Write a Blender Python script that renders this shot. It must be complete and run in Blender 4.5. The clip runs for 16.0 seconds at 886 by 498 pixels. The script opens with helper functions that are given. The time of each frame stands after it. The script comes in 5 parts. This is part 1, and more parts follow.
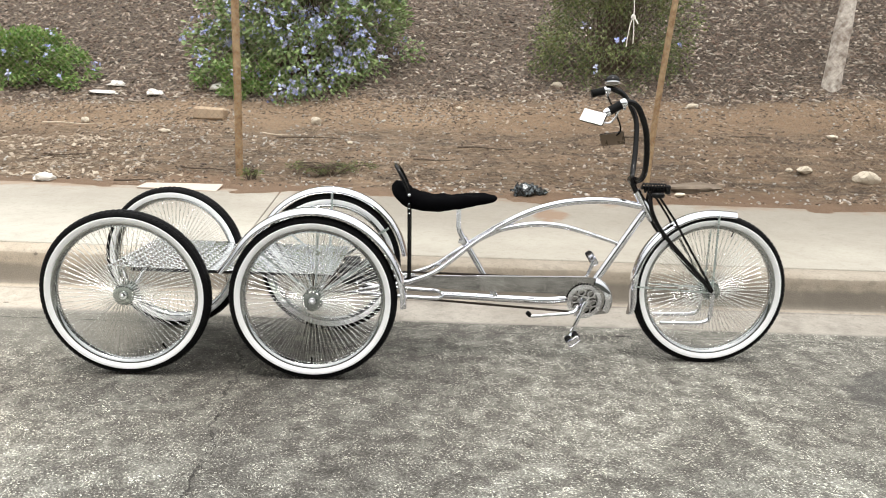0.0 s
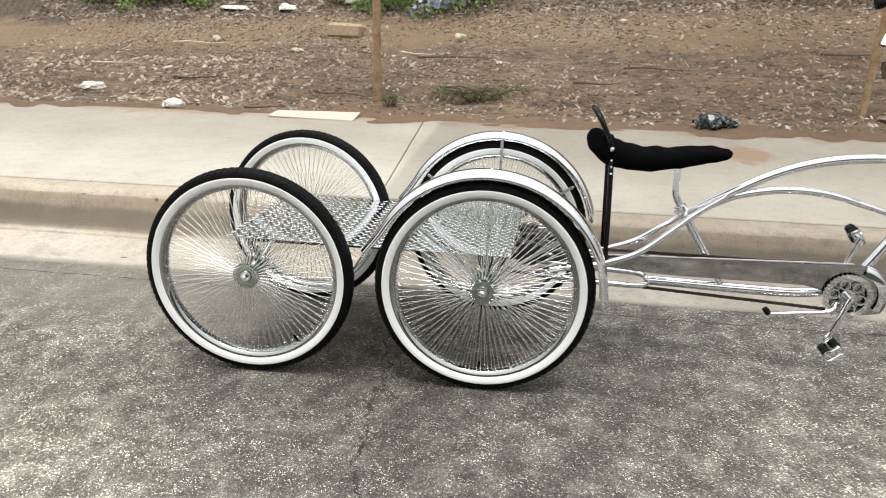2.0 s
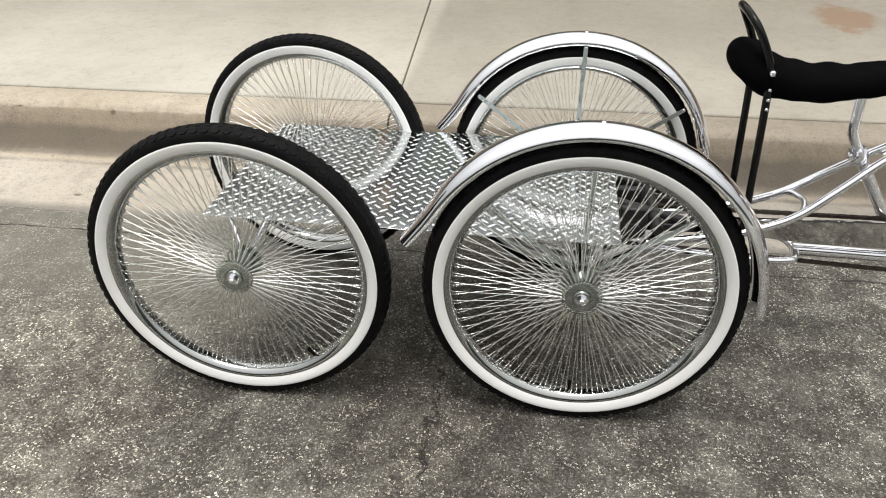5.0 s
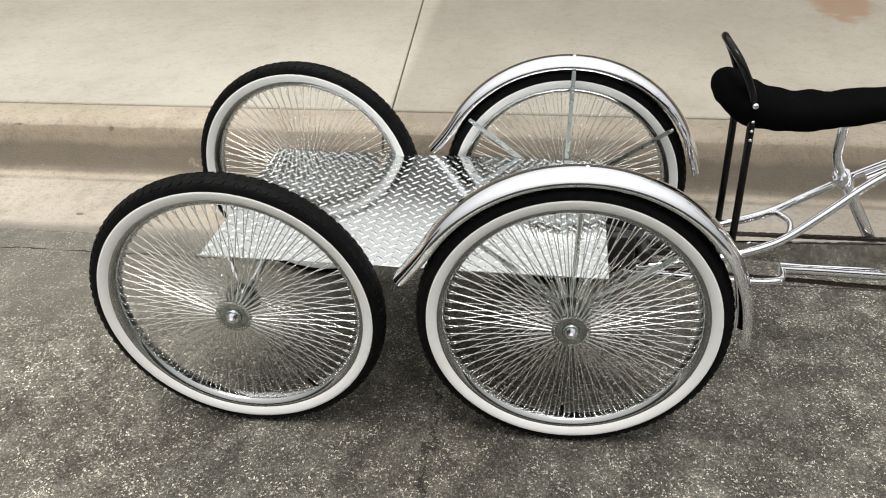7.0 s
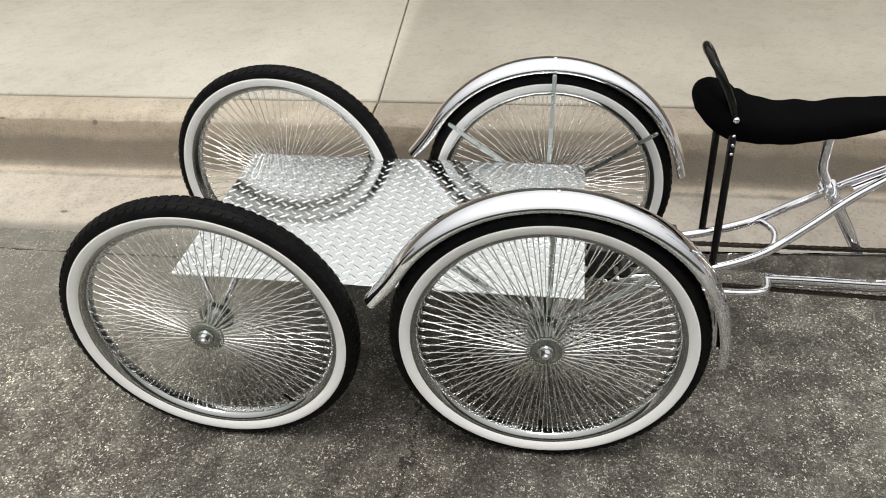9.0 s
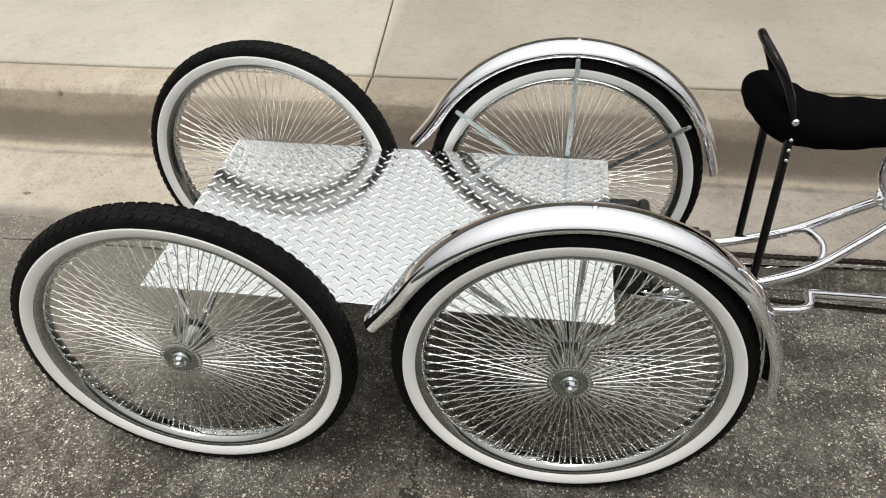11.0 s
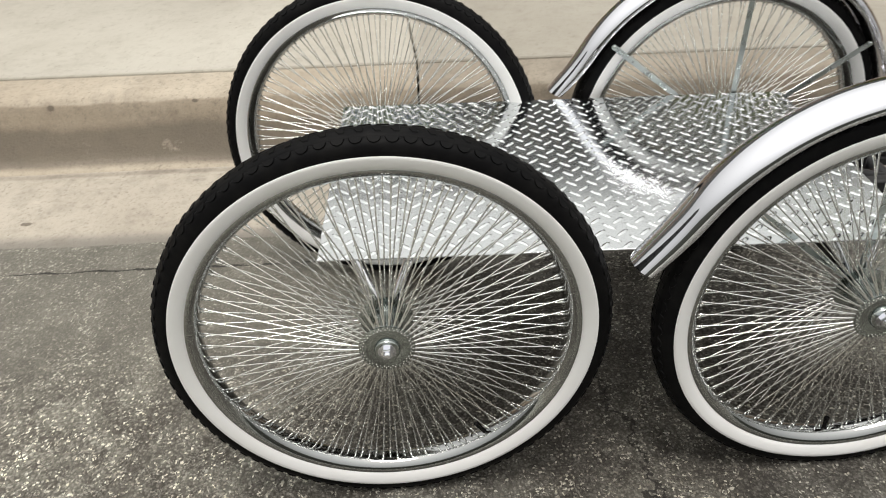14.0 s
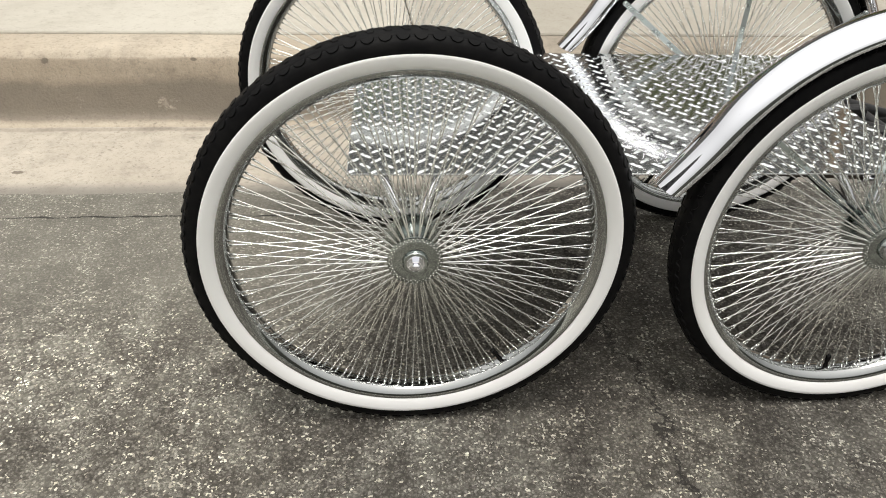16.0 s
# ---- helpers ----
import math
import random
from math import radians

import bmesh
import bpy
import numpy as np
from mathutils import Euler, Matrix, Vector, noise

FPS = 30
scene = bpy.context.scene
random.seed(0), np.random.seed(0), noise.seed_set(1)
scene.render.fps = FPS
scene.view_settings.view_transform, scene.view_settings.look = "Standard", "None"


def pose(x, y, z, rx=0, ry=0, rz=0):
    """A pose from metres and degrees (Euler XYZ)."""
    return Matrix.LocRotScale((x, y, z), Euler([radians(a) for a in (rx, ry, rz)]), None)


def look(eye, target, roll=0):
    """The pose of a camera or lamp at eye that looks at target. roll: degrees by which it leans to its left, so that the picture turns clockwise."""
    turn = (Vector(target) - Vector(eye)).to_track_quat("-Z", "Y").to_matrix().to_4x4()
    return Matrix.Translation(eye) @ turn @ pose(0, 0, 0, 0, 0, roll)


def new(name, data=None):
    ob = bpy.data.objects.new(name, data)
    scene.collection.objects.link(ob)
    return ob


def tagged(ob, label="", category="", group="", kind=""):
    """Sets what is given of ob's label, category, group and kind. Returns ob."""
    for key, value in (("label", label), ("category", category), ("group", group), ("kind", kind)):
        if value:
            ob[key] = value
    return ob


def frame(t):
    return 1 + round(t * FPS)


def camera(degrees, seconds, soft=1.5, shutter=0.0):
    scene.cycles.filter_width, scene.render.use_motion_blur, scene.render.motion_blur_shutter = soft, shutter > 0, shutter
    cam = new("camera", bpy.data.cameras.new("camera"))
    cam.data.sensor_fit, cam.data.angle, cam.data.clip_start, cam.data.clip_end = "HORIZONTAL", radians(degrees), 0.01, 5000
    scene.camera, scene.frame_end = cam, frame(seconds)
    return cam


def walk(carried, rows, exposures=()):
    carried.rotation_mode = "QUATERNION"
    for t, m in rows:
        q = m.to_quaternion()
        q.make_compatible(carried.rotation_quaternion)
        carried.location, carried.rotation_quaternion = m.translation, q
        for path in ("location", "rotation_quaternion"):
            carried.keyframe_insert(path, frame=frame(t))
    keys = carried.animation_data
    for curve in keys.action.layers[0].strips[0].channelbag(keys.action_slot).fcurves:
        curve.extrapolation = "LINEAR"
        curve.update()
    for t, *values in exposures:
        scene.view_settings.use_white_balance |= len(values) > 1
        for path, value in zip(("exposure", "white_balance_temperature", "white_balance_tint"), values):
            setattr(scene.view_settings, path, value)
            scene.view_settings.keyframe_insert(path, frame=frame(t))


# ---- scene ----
cam = camera(58.86, 16.0, soft=0.95, shutter=0.4)
PATH = [
    (0, (1.170, -3.049, 1.208), (1.233, -1.092, 0.800), 2.10),
    (0.5, (1.126, -2.887, 1.205), (1.136, -0.936, 0.766), 1.17),
    (1, (1.084, -2.639, 1.205), (0.927, -0.710, 0.700), 0.58),
    (1.5, (1.019, -2.432, 1.207), (0.764, -0.533, 0.636), 1.05),
    (2, (0.917, -2.214, 1.209), (0.671, -0.330, 0.584), 1.14),
    (2.5, (0.864, -2.035, 1.185), (0.611, -0.174, 0.499), 0.76),
    (3, (0.849, -1.802, 1.167), (0.541, 0.030, 0.429), 0.88),
    (3.5, (0.770, -1.631, 1.153), (0.453, 0.172, 0.349), 1.35),
    (3.7, (0.710, -1.572, 1.172), (0.419, 0.224, 0.341), 1.47),
    (5.8, (0.625, -1.363, 1.302), (0.432, 0.333, 0.260), -0.91),
    (6, (0.632, -1.362, 1.326), (0.436, 0.335, 0.285), -1.13),
    (6.5, (0.649, -1.353, 1.361), (0.442, 0.335, 0.309), -1.38),
    (7, (0.658, -1.337, 1.395), (0.436, 0.341, 0.330), -2.04),
    (7.5, (0.666, -1.329, 1.420), (0.439, 0.353, 0.362), -2.38),
    (8, (0.689, -1.309, 1.446), (0.459, 0.357, 0.363), -2.89),
    (8.5, (0.721, -1.270, 1.467), (0.484, 0.368, 0.344), -2.92),
    (9, (0.729, -1.228, 1.481), (0.486, 0.390, 0.331), -3.08),
    (9.2, (0.712, -1.211, 1.478), (0.475, 0.404, 0.322), -3.18),
    (11.3, (0.642, -0.969, 1.424), (0.444, 0.589, 0.185), -1.39),
    (11.5, (0.631, -0.954, 1.392), (0.407, 0.601, 0.154), -0.55),
    (12, (0.478, -0.922, 1.321), (0.203, 0.645, 0.109), -0.47),
    (12.5, (0.279, -0.895, 1.268), (0.011, 0.714, 0.111), -1.33),
    (13, (0.203, -0.865, 1.206), (-0.015, 0.762, 0.064), -1.24),
    (13.5, (0.151, -0.840, 1.163), (0.012, 0.780, -0.001), -2.32),
    (14, (0.045, -0.875, 1.104), (0.124, 0.786, -0.007), -1.86),
    (14.5, (-0.053, -0.924, 1.041), (0.154, 0.794, 0.038), 0.43),
    (15, (-0.056, -0.955, 0.995), (0.130, 0.755, -0.026), 1.64),
    (15.5, (-0.062, -0.967, 0.983), (0.112, 0.719, -0.079), 1.78),
    (16, (-0.066, -0.964, 0.983), (0.118, 0.715, -0.087), 1.80),
]
walk(cam, [(t, look(eye, target, roll)) for t, eye, target, roll in PATH], [(0, 0.43, 6300, 10), (1, 0.34, 6300, 10), (2, 0.25, 6300, 10), (3.5, 0.13, 6320, 10), (6, -0.03, 6430, 10), (9, -0.14, 6450, 10), (11.5, -0.23, 6460, 10), (12.5, -0.32, 6470, 10), (14, -0.16, 6470, 10), (16, 0.03, 6500, 10)])

# ---- world and light ----
SUN_ELEVATION, SUN_TURN = 77.0, 180.0
world = bpy.data.worlds.new("sky")
scene.world = world
world.use_nodes = True
wn = world.node_tree.nodes
sky = wn.new("ShaderNodeTexSky")
sky.sky_type, sky.sun_disc = "NISHITA", False
sky.sun_elevation, sky.sun_rotation = radians(SUN_ELEVATION), radians(SUN_TURN)
sky.air_density, sky.dust_density, sky.ozone_density = 1.0, 4.0, 1.0
haze = wn.new("ShaderNodeMixRGB")
haze.inputs["Fac"].default_value = 0.9
haze.inputs["Color2"].default_value = (7.6, 7.5, 7.05, 1)
# cloud cover, brightest overhead
where = wn.new("ShaderNodeSeparateXYZ")
world.node_tree.links.new(wn.new("ShaderNodeTexCoord").outputs["Generated"], where.inputs[0])
cloud = wn.new("ShaderNodeMapRange")
cloud.inputs[1].default_value, cloud.inputs[2].default_value, cloud.inputs[3].default_value, cloud.inputs[4].default_value = 0.18, 1.0, 0.50, 1.80
world.node_tree.links.new(where.outputs["Z"], cloud.inputs[0])
cover = wn.new("ShaderNodeMixRGB")
cover.blend_type = "MULTIPLY"
cover.inputs["Fac"].default_value = 1.0
world.node_tree.links.new(sky.outputs["Color"], haze.inputs["Color1"])
world.node_tree.links.new(haze.outputs["Color"], cover.inputs["Color1"])
world.node_tree.links.new(cloud.outputs[0], cover.inputs["Color2"])
world.node_tree.links.new(cover.outputs["Color"], wn["Background"].inputs["Color"])
wn["Background"].inputs["Strength"].default_value = 0.135
sun = new("sun", bpy.data.lights.new("sun", "SUN"))
sun.data.energy, sun.data.angle, sun.data.color = 1.7, radians(25), (1.0, 0.96, 0.90)
sun.matrix_world = look(Vector((math.sin(radians(SUN_TURN)) * 10, math.cos(radians(SUN_TURN)) * 10, 10 * math.tan(radians(SUN_ELEVATION)))), (0, 0, 0))


# ---- materials ----
class Nodes:
    """A material and short calls for its nodes."""

    def __init__(self, name, colour=(0.5, 0.5, 0.5), rough=0.6, metal=0.0):
        self.m = bpy.data.materials.new(name)
        self.m.use_nodes = True
        self.t = self.m.node_tree
        self.b = self.t.nodes["Principled BSDF"]
        self.b.inputs["Base Color"].default_value = (*colour, 1)
        self.b.inputs["Roughness"].default_value = rough
        self.b.inputs["Metallic"].default_value = metal
        self.co = self.t.nodes.new("ShaderNodeTexCoord").outputs["Object"]

    def n(self, kind, **values):
        node = self.t.nodes.new("ShaderNode" + kind)
        for key, value in values.items():
            node.inputs[key].default_value = value
        return node

    def link(self, a, b):
        self.t.links.new(a, b)

    def noise(self, scale, detail=4.0, rough=0.55, co=None):
        node = self.n("TexNoise", Scale=scale, Detail=detail, Roughness=rough)
        self.link(co or self.co, node.inputs["Vector"])
        return node.outputs["Fac"]

    def ramp(self, fac, *stops):
        node = self.t.nodes.new("ShaderNodeValToRGB")
        while len(node.color_ramp.elements) < len(stops):
            node.color_ramp.elements.new(0.5)
        for element, (at, colour) in zip(node.color_ramp.elements, stops):
            element.position = at
            element.color = (*colour, 1) if not isinstance(colour, (int, float)) else (colour, colour, colour, 1)
        self.link(fac, node.inputs["Fac"])
        return node.outputs["Color"]

    def mix(self, fac, a, b, blend="MIX"):
        node = self.t.nodes.new("ShaderNodeMixRGB")
        node.blend_type = blend
        for value, socket in ((fac, "Fac"), (a, "Color1"), (b, "Color2")):
            if isinstance(value, (int, float)):
                node.inputs[socket].default_value = value if socket == "Fac" else (value, value, value, 1)
            elif isinstance(value, tuple):
                node.inputs[socket].default_value = (*value, 1)
            else:
                self.link(value, node.inputs[socket])
        return node.outputs["Color"]

    def math(self, op, a, b=0.0):
        node = self.t.nodes.new("ShaderNodeMath")
        node.operation = op
        for i, value in enumerate((a, b)):
            if isinstance(value, (int, float)):
                node.inputs[i].default_value = value
            else:
                self.link(value, node.inputs[i])
        return node.outputs[0]

    def span(self, value, a, b):
        node = self.t.nodes.new("ShaderNodeMapRange")
        node.interpolation_type = "SMOOTHSTEP"
        self.link(value, node.inputs[0])
        node.inputs[1].default_value, node.inputs[2].default_value = a, b
        return node.outputs[0]

    def axes(self):
        node = self.t.nodes.new("ShaderNodeSeparateXYZ")
        self.link(self.co, node.inputs[0])
        return node.outputs

    def colour(self, socket):
        self.link(socket, self.b.inputs["Base Color"])
        return self

    def rough(self, socket):
        self.link(socket, self.b.inputs["Roughness"])
        return self

    def bump(self, height, strength=0.3, distance=0.01):
        node = self.n("Bump", Strength=strength, Distance=distance)
        self.link(height, node.inputs["Height"])
        self.link(node.outputs["Normal"], self.b.inputs["Normal"])
        return self


def chrome(name, colour, low, high, scale=9.0):
    k = Nodes(name, colour, low, 1.0)
    k.rough(k.ramp(k.noise(scale, 5), (0.35, low), (0.75, high)))
    return k.m


CHROME = chrome("chrome_plating", (0.84, 0.845, 0.89), 0.018, 0.05)
SPOKE = chrome("spoke_chrome", (0.94, 0.95, 0.93), 0.07, 0.14)
GUARD = chrome("dark_chrome", (0.42, 0.41, 0.405), 0.03, 0.08)
RIM = chrome("rim_chrome", (0.42, 0.43, 0.43), 0.06, 0.14)
STEEL = chrome("zinc_steel", (0.58, 0.63, 0.63), 0.22, 0.40, 40.0)
HUB = chrome("hub_chrome", (0.40, 0.43, 0.42), 0.08, 0.2, 30.0)
PLATE = chrome("diamond_plate_aluminium", (0.78, 0.80, 0.81), 0.08, 0.16, 6.0)

k = Nodes("tyre_rubber", (0.018, 0.018, 0.019), 0.52)
k.b.inputs["Specular IOR Level"].default_value = 0.08
grime = k.noise(35, 6)
k.colour(k.mix(k.ramp(grime, (0.45, 0.0), (0.75, 0.6)), (0.0045, 0.0045, 0.005), (0.013, 0.0125, 0.012))).bump(k.noise(240, 3), 0.15, 0.002)
RUBBER = k.m
k = Nodes("whitewall_rubber", (0.8, 0.8, 0.78), 0.45)
k.colour(k.mix(k.ramp(k.noise(7, 6), (0.45, 0.0), (0.8, 0.5)), (0.93, 0.93, 0.93), (0.85, 0.84, 0.82))).bump(k.noise(90, 3), 0.08, 0.002)
WHITE = k.m
k = Nodes("black_velvet", (0.0025, 0.0025, 0.003), 0.95)
k.b.inputs["Specular IOR Level"].default_value = 0.03
k.bump(k.noise(160, 5), 0.5, 0.003)
VELVET = k.m
k = Nodes("black_gloss", (0.006, 0.0055, 0.0055), 0.16, 0.0)
k.b.inputs["Specular IOR Level"].default_value = 0.22
k.rough(k.ramp(k.noise(25, 5), (0.3, 0.1), (0.8, 0.28)))
BLACK = k.m
k = Nodes("black_underframe_paint", (0.012, 0.012, 0.013), 0.5)
k.rough(k.ramp(k.noise(40, 5), (0.3, 0.35), (0.8, 0.65)))
BLACK_MATT = k.m
k = Nodes("grip_rubber", (0.006, 0.006, 0.006), 0.7)
k.b.inputs["Specular IOR Level"].default_value = 0.15
k.bump(k.noise(120, 4), 0.4, 0.003)
GRIP = k.m
k = Nodes("mirror_glass", (0.95, 0.95, 0.95), 0.02, 1.0)
MIRROR = k.m
# brown reflection painted into the far mirror's glass
k = Nodes("brown_reflection", (0.17, 0.125, 0.088), 0.3, 0.6)
k.rough(k.ramp(k.noise(30, 4), (0.3, 0.2), (0.7, 0.45)))
BROWN_GLASS = k.m
k = Nodes("chain_steel", (0.06, 0.05, 0.045), 0.45, 0.7)
k.colour(k.mix(k.noise(60), (0.03, 0.026, 0.024), (0.11, 0.085, 0.07)))
CHAIN = k.m

# Asphalt: crushed stone of many tones in a dark binder, a meandering crack, a dark spill.
k = Nodes("asphalt", (0.06, 0.06, 0.06), 0.9)
px, py, _ = k.axes()


def stones(scale, *stops):
    """Stones of one size: each cell its own tone; returns tone and the gap between stones."""
    cell = k.n("TexVoronoi", Scale=scale)
    k.link(k.co, cell.inputs["Vector"])
    rgb = k.t.nodes.new("ShaderNodeSeparateColor")
    k.link(cell.outputs["Color"], rgb.inputs[0])
    return k.ramp(rgb.outputs[0], *stops), cell.outputs["Distance"], rgb.outputs[1]


DARK, BROWN, GREY, PALE = (0.022, 0.018, 0.016), (0.072, 0.062, 0.054), (0.158, 0.148, 0.134), (0.320, 0.308, 0.284)
coarse, gap, _ = stones(190, (0.0, DARK), (0.36, BROWN), (0.72, GREY), (0.95, PALE))
small, gap2, _ = stones(400, (0.0, DARK), (0.35, BROWN), (0.7, GREY), (0.95, PALE))
wear = k.noise(8.0, 7, 0.72)
# angular pale chips, picked at random and bent out of their round cells
bend = k.n("TexNoise", Scale=130.0, Detail=3.0)
k.link(k.co, bend.inputs["Vector"])
shove = k.t.nodes.new("ShaderNodeVectorMath")
shove.operation = "MULTIPLY_ADD"
k.link(bend.outputs["Color"], shove.inputs[0])
shove.inputs[1].default_value = (0.014, 0.014, 0.014)
k.link(k.co, shove.inputs[2])
clump = k.noise(12.0, 5, 0.62)
chip = k.n("TexVoronoi", Scale=180.0)
k.link(shove.outputs[0], chip.inputs["Vector"])
chip_rgb = k.t.nodes.new("ShaderNodeSeparateColor")
k.link(chip.outputs["Color"], chip_rgb.inputs[0])
fleck = k.math("MULTIPLY", k.math("GREATER_THAN", chip_rgb.outputs[0], k.math("SUBTRACT", 1.42, k.math("MULTIPLY", clump, 1.32))), k.math("LESS_THAN", chip.outputs["Distance"], 0.46))
fleck_tone = k.ramp(chip_rgb.outputs[1], (0.0, (0.21, 0.19, 0.165)), (0.40, (0.38, 0.36, 0.32)), (0.70, (0.68, 0.66, 0.60)), (0.95, (0.50, 0.475, 0.40)))
tone = k.mix(k.ramp(k.noise(30, 5, 0.75), (0.44, 0.0), (0.58, 1.0)), small, coarse)
tone = k.mix(k.ramp(gap, (0.50, 0.0), (0.75, 0.75)), tone, (0.04, 0.036, 0.0304))
tone = k.mix(k.ramp(wear, (0.34, 0.62), (0.62, 0.0)), tone, (0.058, 0.0535, 0.047))
tone = k.mix(k.math("MULTIPLY", k.ramp(wear, (0.46, 0.0), (0.66, 1.0)), 0.28), tone, (0.352, 0.348, 0.312))
tone = k.mix(fleck, tone, fleck_tone)
# the binder is worn off in hand-sized patches
tone = k.mix(k.ramp(clump, (0.38, 0.0), (0.64, 1.0)), k.mix(1.0, tone, (0.86, 0.85, 0.84), "MULTIPLY"), k.mix(1.0, tone, (1.17, 1.18, 1.18), "MULTIPLY"))
broad = k.mix(k.ramp(k.noise(0.8, 4), (0.35, 0.0), (0.7, 1.0)), k.mix(1.0, tone, (0.72, 0.70, 0.675), "MULTIPLY"), k.mix(1.0, tone, (1.06, 1.04, 1.005), "MULTIPLY"))
# tone rises to the west, the east and away from the kerb
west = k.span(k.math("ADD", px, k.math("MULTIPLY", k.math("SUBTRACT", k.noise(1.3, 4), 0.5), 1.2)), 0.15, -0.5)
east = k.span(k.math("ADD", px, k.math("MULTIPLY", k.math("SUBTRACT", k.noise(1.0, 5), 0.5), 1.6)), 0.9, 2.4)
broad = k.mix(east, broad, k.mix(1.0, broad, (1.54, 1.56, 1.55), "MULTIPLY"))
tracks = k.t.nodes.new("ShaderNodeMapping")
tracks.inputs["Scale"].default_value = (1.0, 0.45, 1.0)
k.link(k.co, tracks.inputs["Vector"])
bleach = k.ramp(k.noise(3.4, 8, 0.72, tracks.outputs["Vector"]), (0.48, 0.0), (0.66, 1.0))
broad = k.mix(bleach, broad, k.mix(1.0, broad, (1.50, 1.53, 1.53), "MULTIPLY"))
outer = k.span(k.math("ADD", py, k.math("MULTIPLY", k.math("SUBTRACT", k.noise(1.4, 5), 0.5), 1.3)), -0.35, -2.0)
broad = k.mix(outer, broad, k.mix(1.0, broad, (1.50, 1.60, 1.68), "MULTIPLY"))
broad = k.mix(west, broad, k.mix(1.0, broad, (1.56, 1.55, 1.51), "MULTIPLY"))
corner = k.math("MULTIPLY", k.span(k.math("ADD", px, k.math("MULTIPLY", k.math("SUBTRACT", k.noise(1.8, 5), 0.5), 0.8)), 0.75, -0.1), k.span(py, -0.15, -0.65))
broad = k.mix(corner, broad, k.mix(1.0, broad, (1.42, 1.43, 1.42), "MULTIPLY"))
wander = k.math("MULTIPLY", k.math("SUBTRACT", k.noise(2.6, 6, 0.75), 0.5), 0.30)
off = k.math("ABSOLUTE", k.math("ADD", k.math("SUBTRACT", k.math("ADD", px, k.math("MULTIPLY", py, 0.12)), 0.43), wander))
width = k.math("MULTIPLY", k.ramp(k.noise(9, 4), (0.34, 0.0), (0.62, 1.0)), 0.0042)
crack = k.math("LESS_THAN", off, k.math("ADD", width, 0.0018))
sx = k.math("DIVIDE", k.math("SUBTRACT", px, 3.42), 0.50)
sy = k.math("DIVIDE", k.math("SUBTRACT", py, 0.05), 0.34)
spot = k.math("ADD", k.math("SQRT", k.math("ADD", k.math("MULTIPLY", sx, sx), k.math("MULTIPLY", sy, sy))), k.math("MULTIPLY", k.math("SUBTRACT", k.noise(4, 5), 0.5), 1.0))
spill = k.math("MULTIPLY", k.ramp(spot, (0.85, 1.0), (0.95, 0.0)), 0.55)
seam = k.math("LESS_THAN", k.math("ABSOLUTE", k.math("ADD", k.math("SUBTRACT", py, 0.705), k.math("MULTIPLY", k.math("SUBTRACT", k.noise(3.5, 6, 0.7), 0.5), 0.05))), k.math("MULTIPLY", k.ramp(k.noise(13, 4), (0.30, 0.0), (0.60, 1.0)), 0.005))
crack = k.math("MAXIMUM", crack, seam)
# darkened along the crack: dirt, and the deck's shade put into the colour
dirt_shade = k.math("ADD", off, k.math("MULTIPLY", k.math("SUBTRACT", k.noise(2.1, 7, 0.7), 0.5), 0.75))
broad = k.mix(k.math("MULTIPLY", k.span(dirt_shade, 0.42, 0.10), k.span(py, -0.75, -0.05)), broad, k.mix(1.0, broad, (0.84, 0.82, 0.80), "MULTIPLY"))
# fine silt has washed in along the kerb side
silt = k.math("MULTIPLY", k.math("MULTIPLY", k.span(py, 0.10, 0.50), k.span(px, 0.4, -0.2)), 0.62)
broad = k.mix(silt, broad, (0.215, 0.200, 0.168))
broad = k.mix(1.0, broad, (0.835, 0.848, 0.848), "MULTIPLY")
grim = k.mix(spill, broad, (0.045, 0.042, 0.04))
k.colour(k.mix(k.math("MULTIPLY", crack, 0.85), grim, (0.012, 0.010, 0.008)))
k.rough(k.ramp(gap, (0.2, 0.72), (0.7, 0.95)))
k.bump(k.math("SUBTRACT", k.math("MULTIPLY", k.math("ADD", gap, k.math("MULTIPLY", gap2, 0.5)), -1.0), k.math("MULTIPLY", crack, 1.5)), 0.6, 0.004)
ASPHALT = k.m


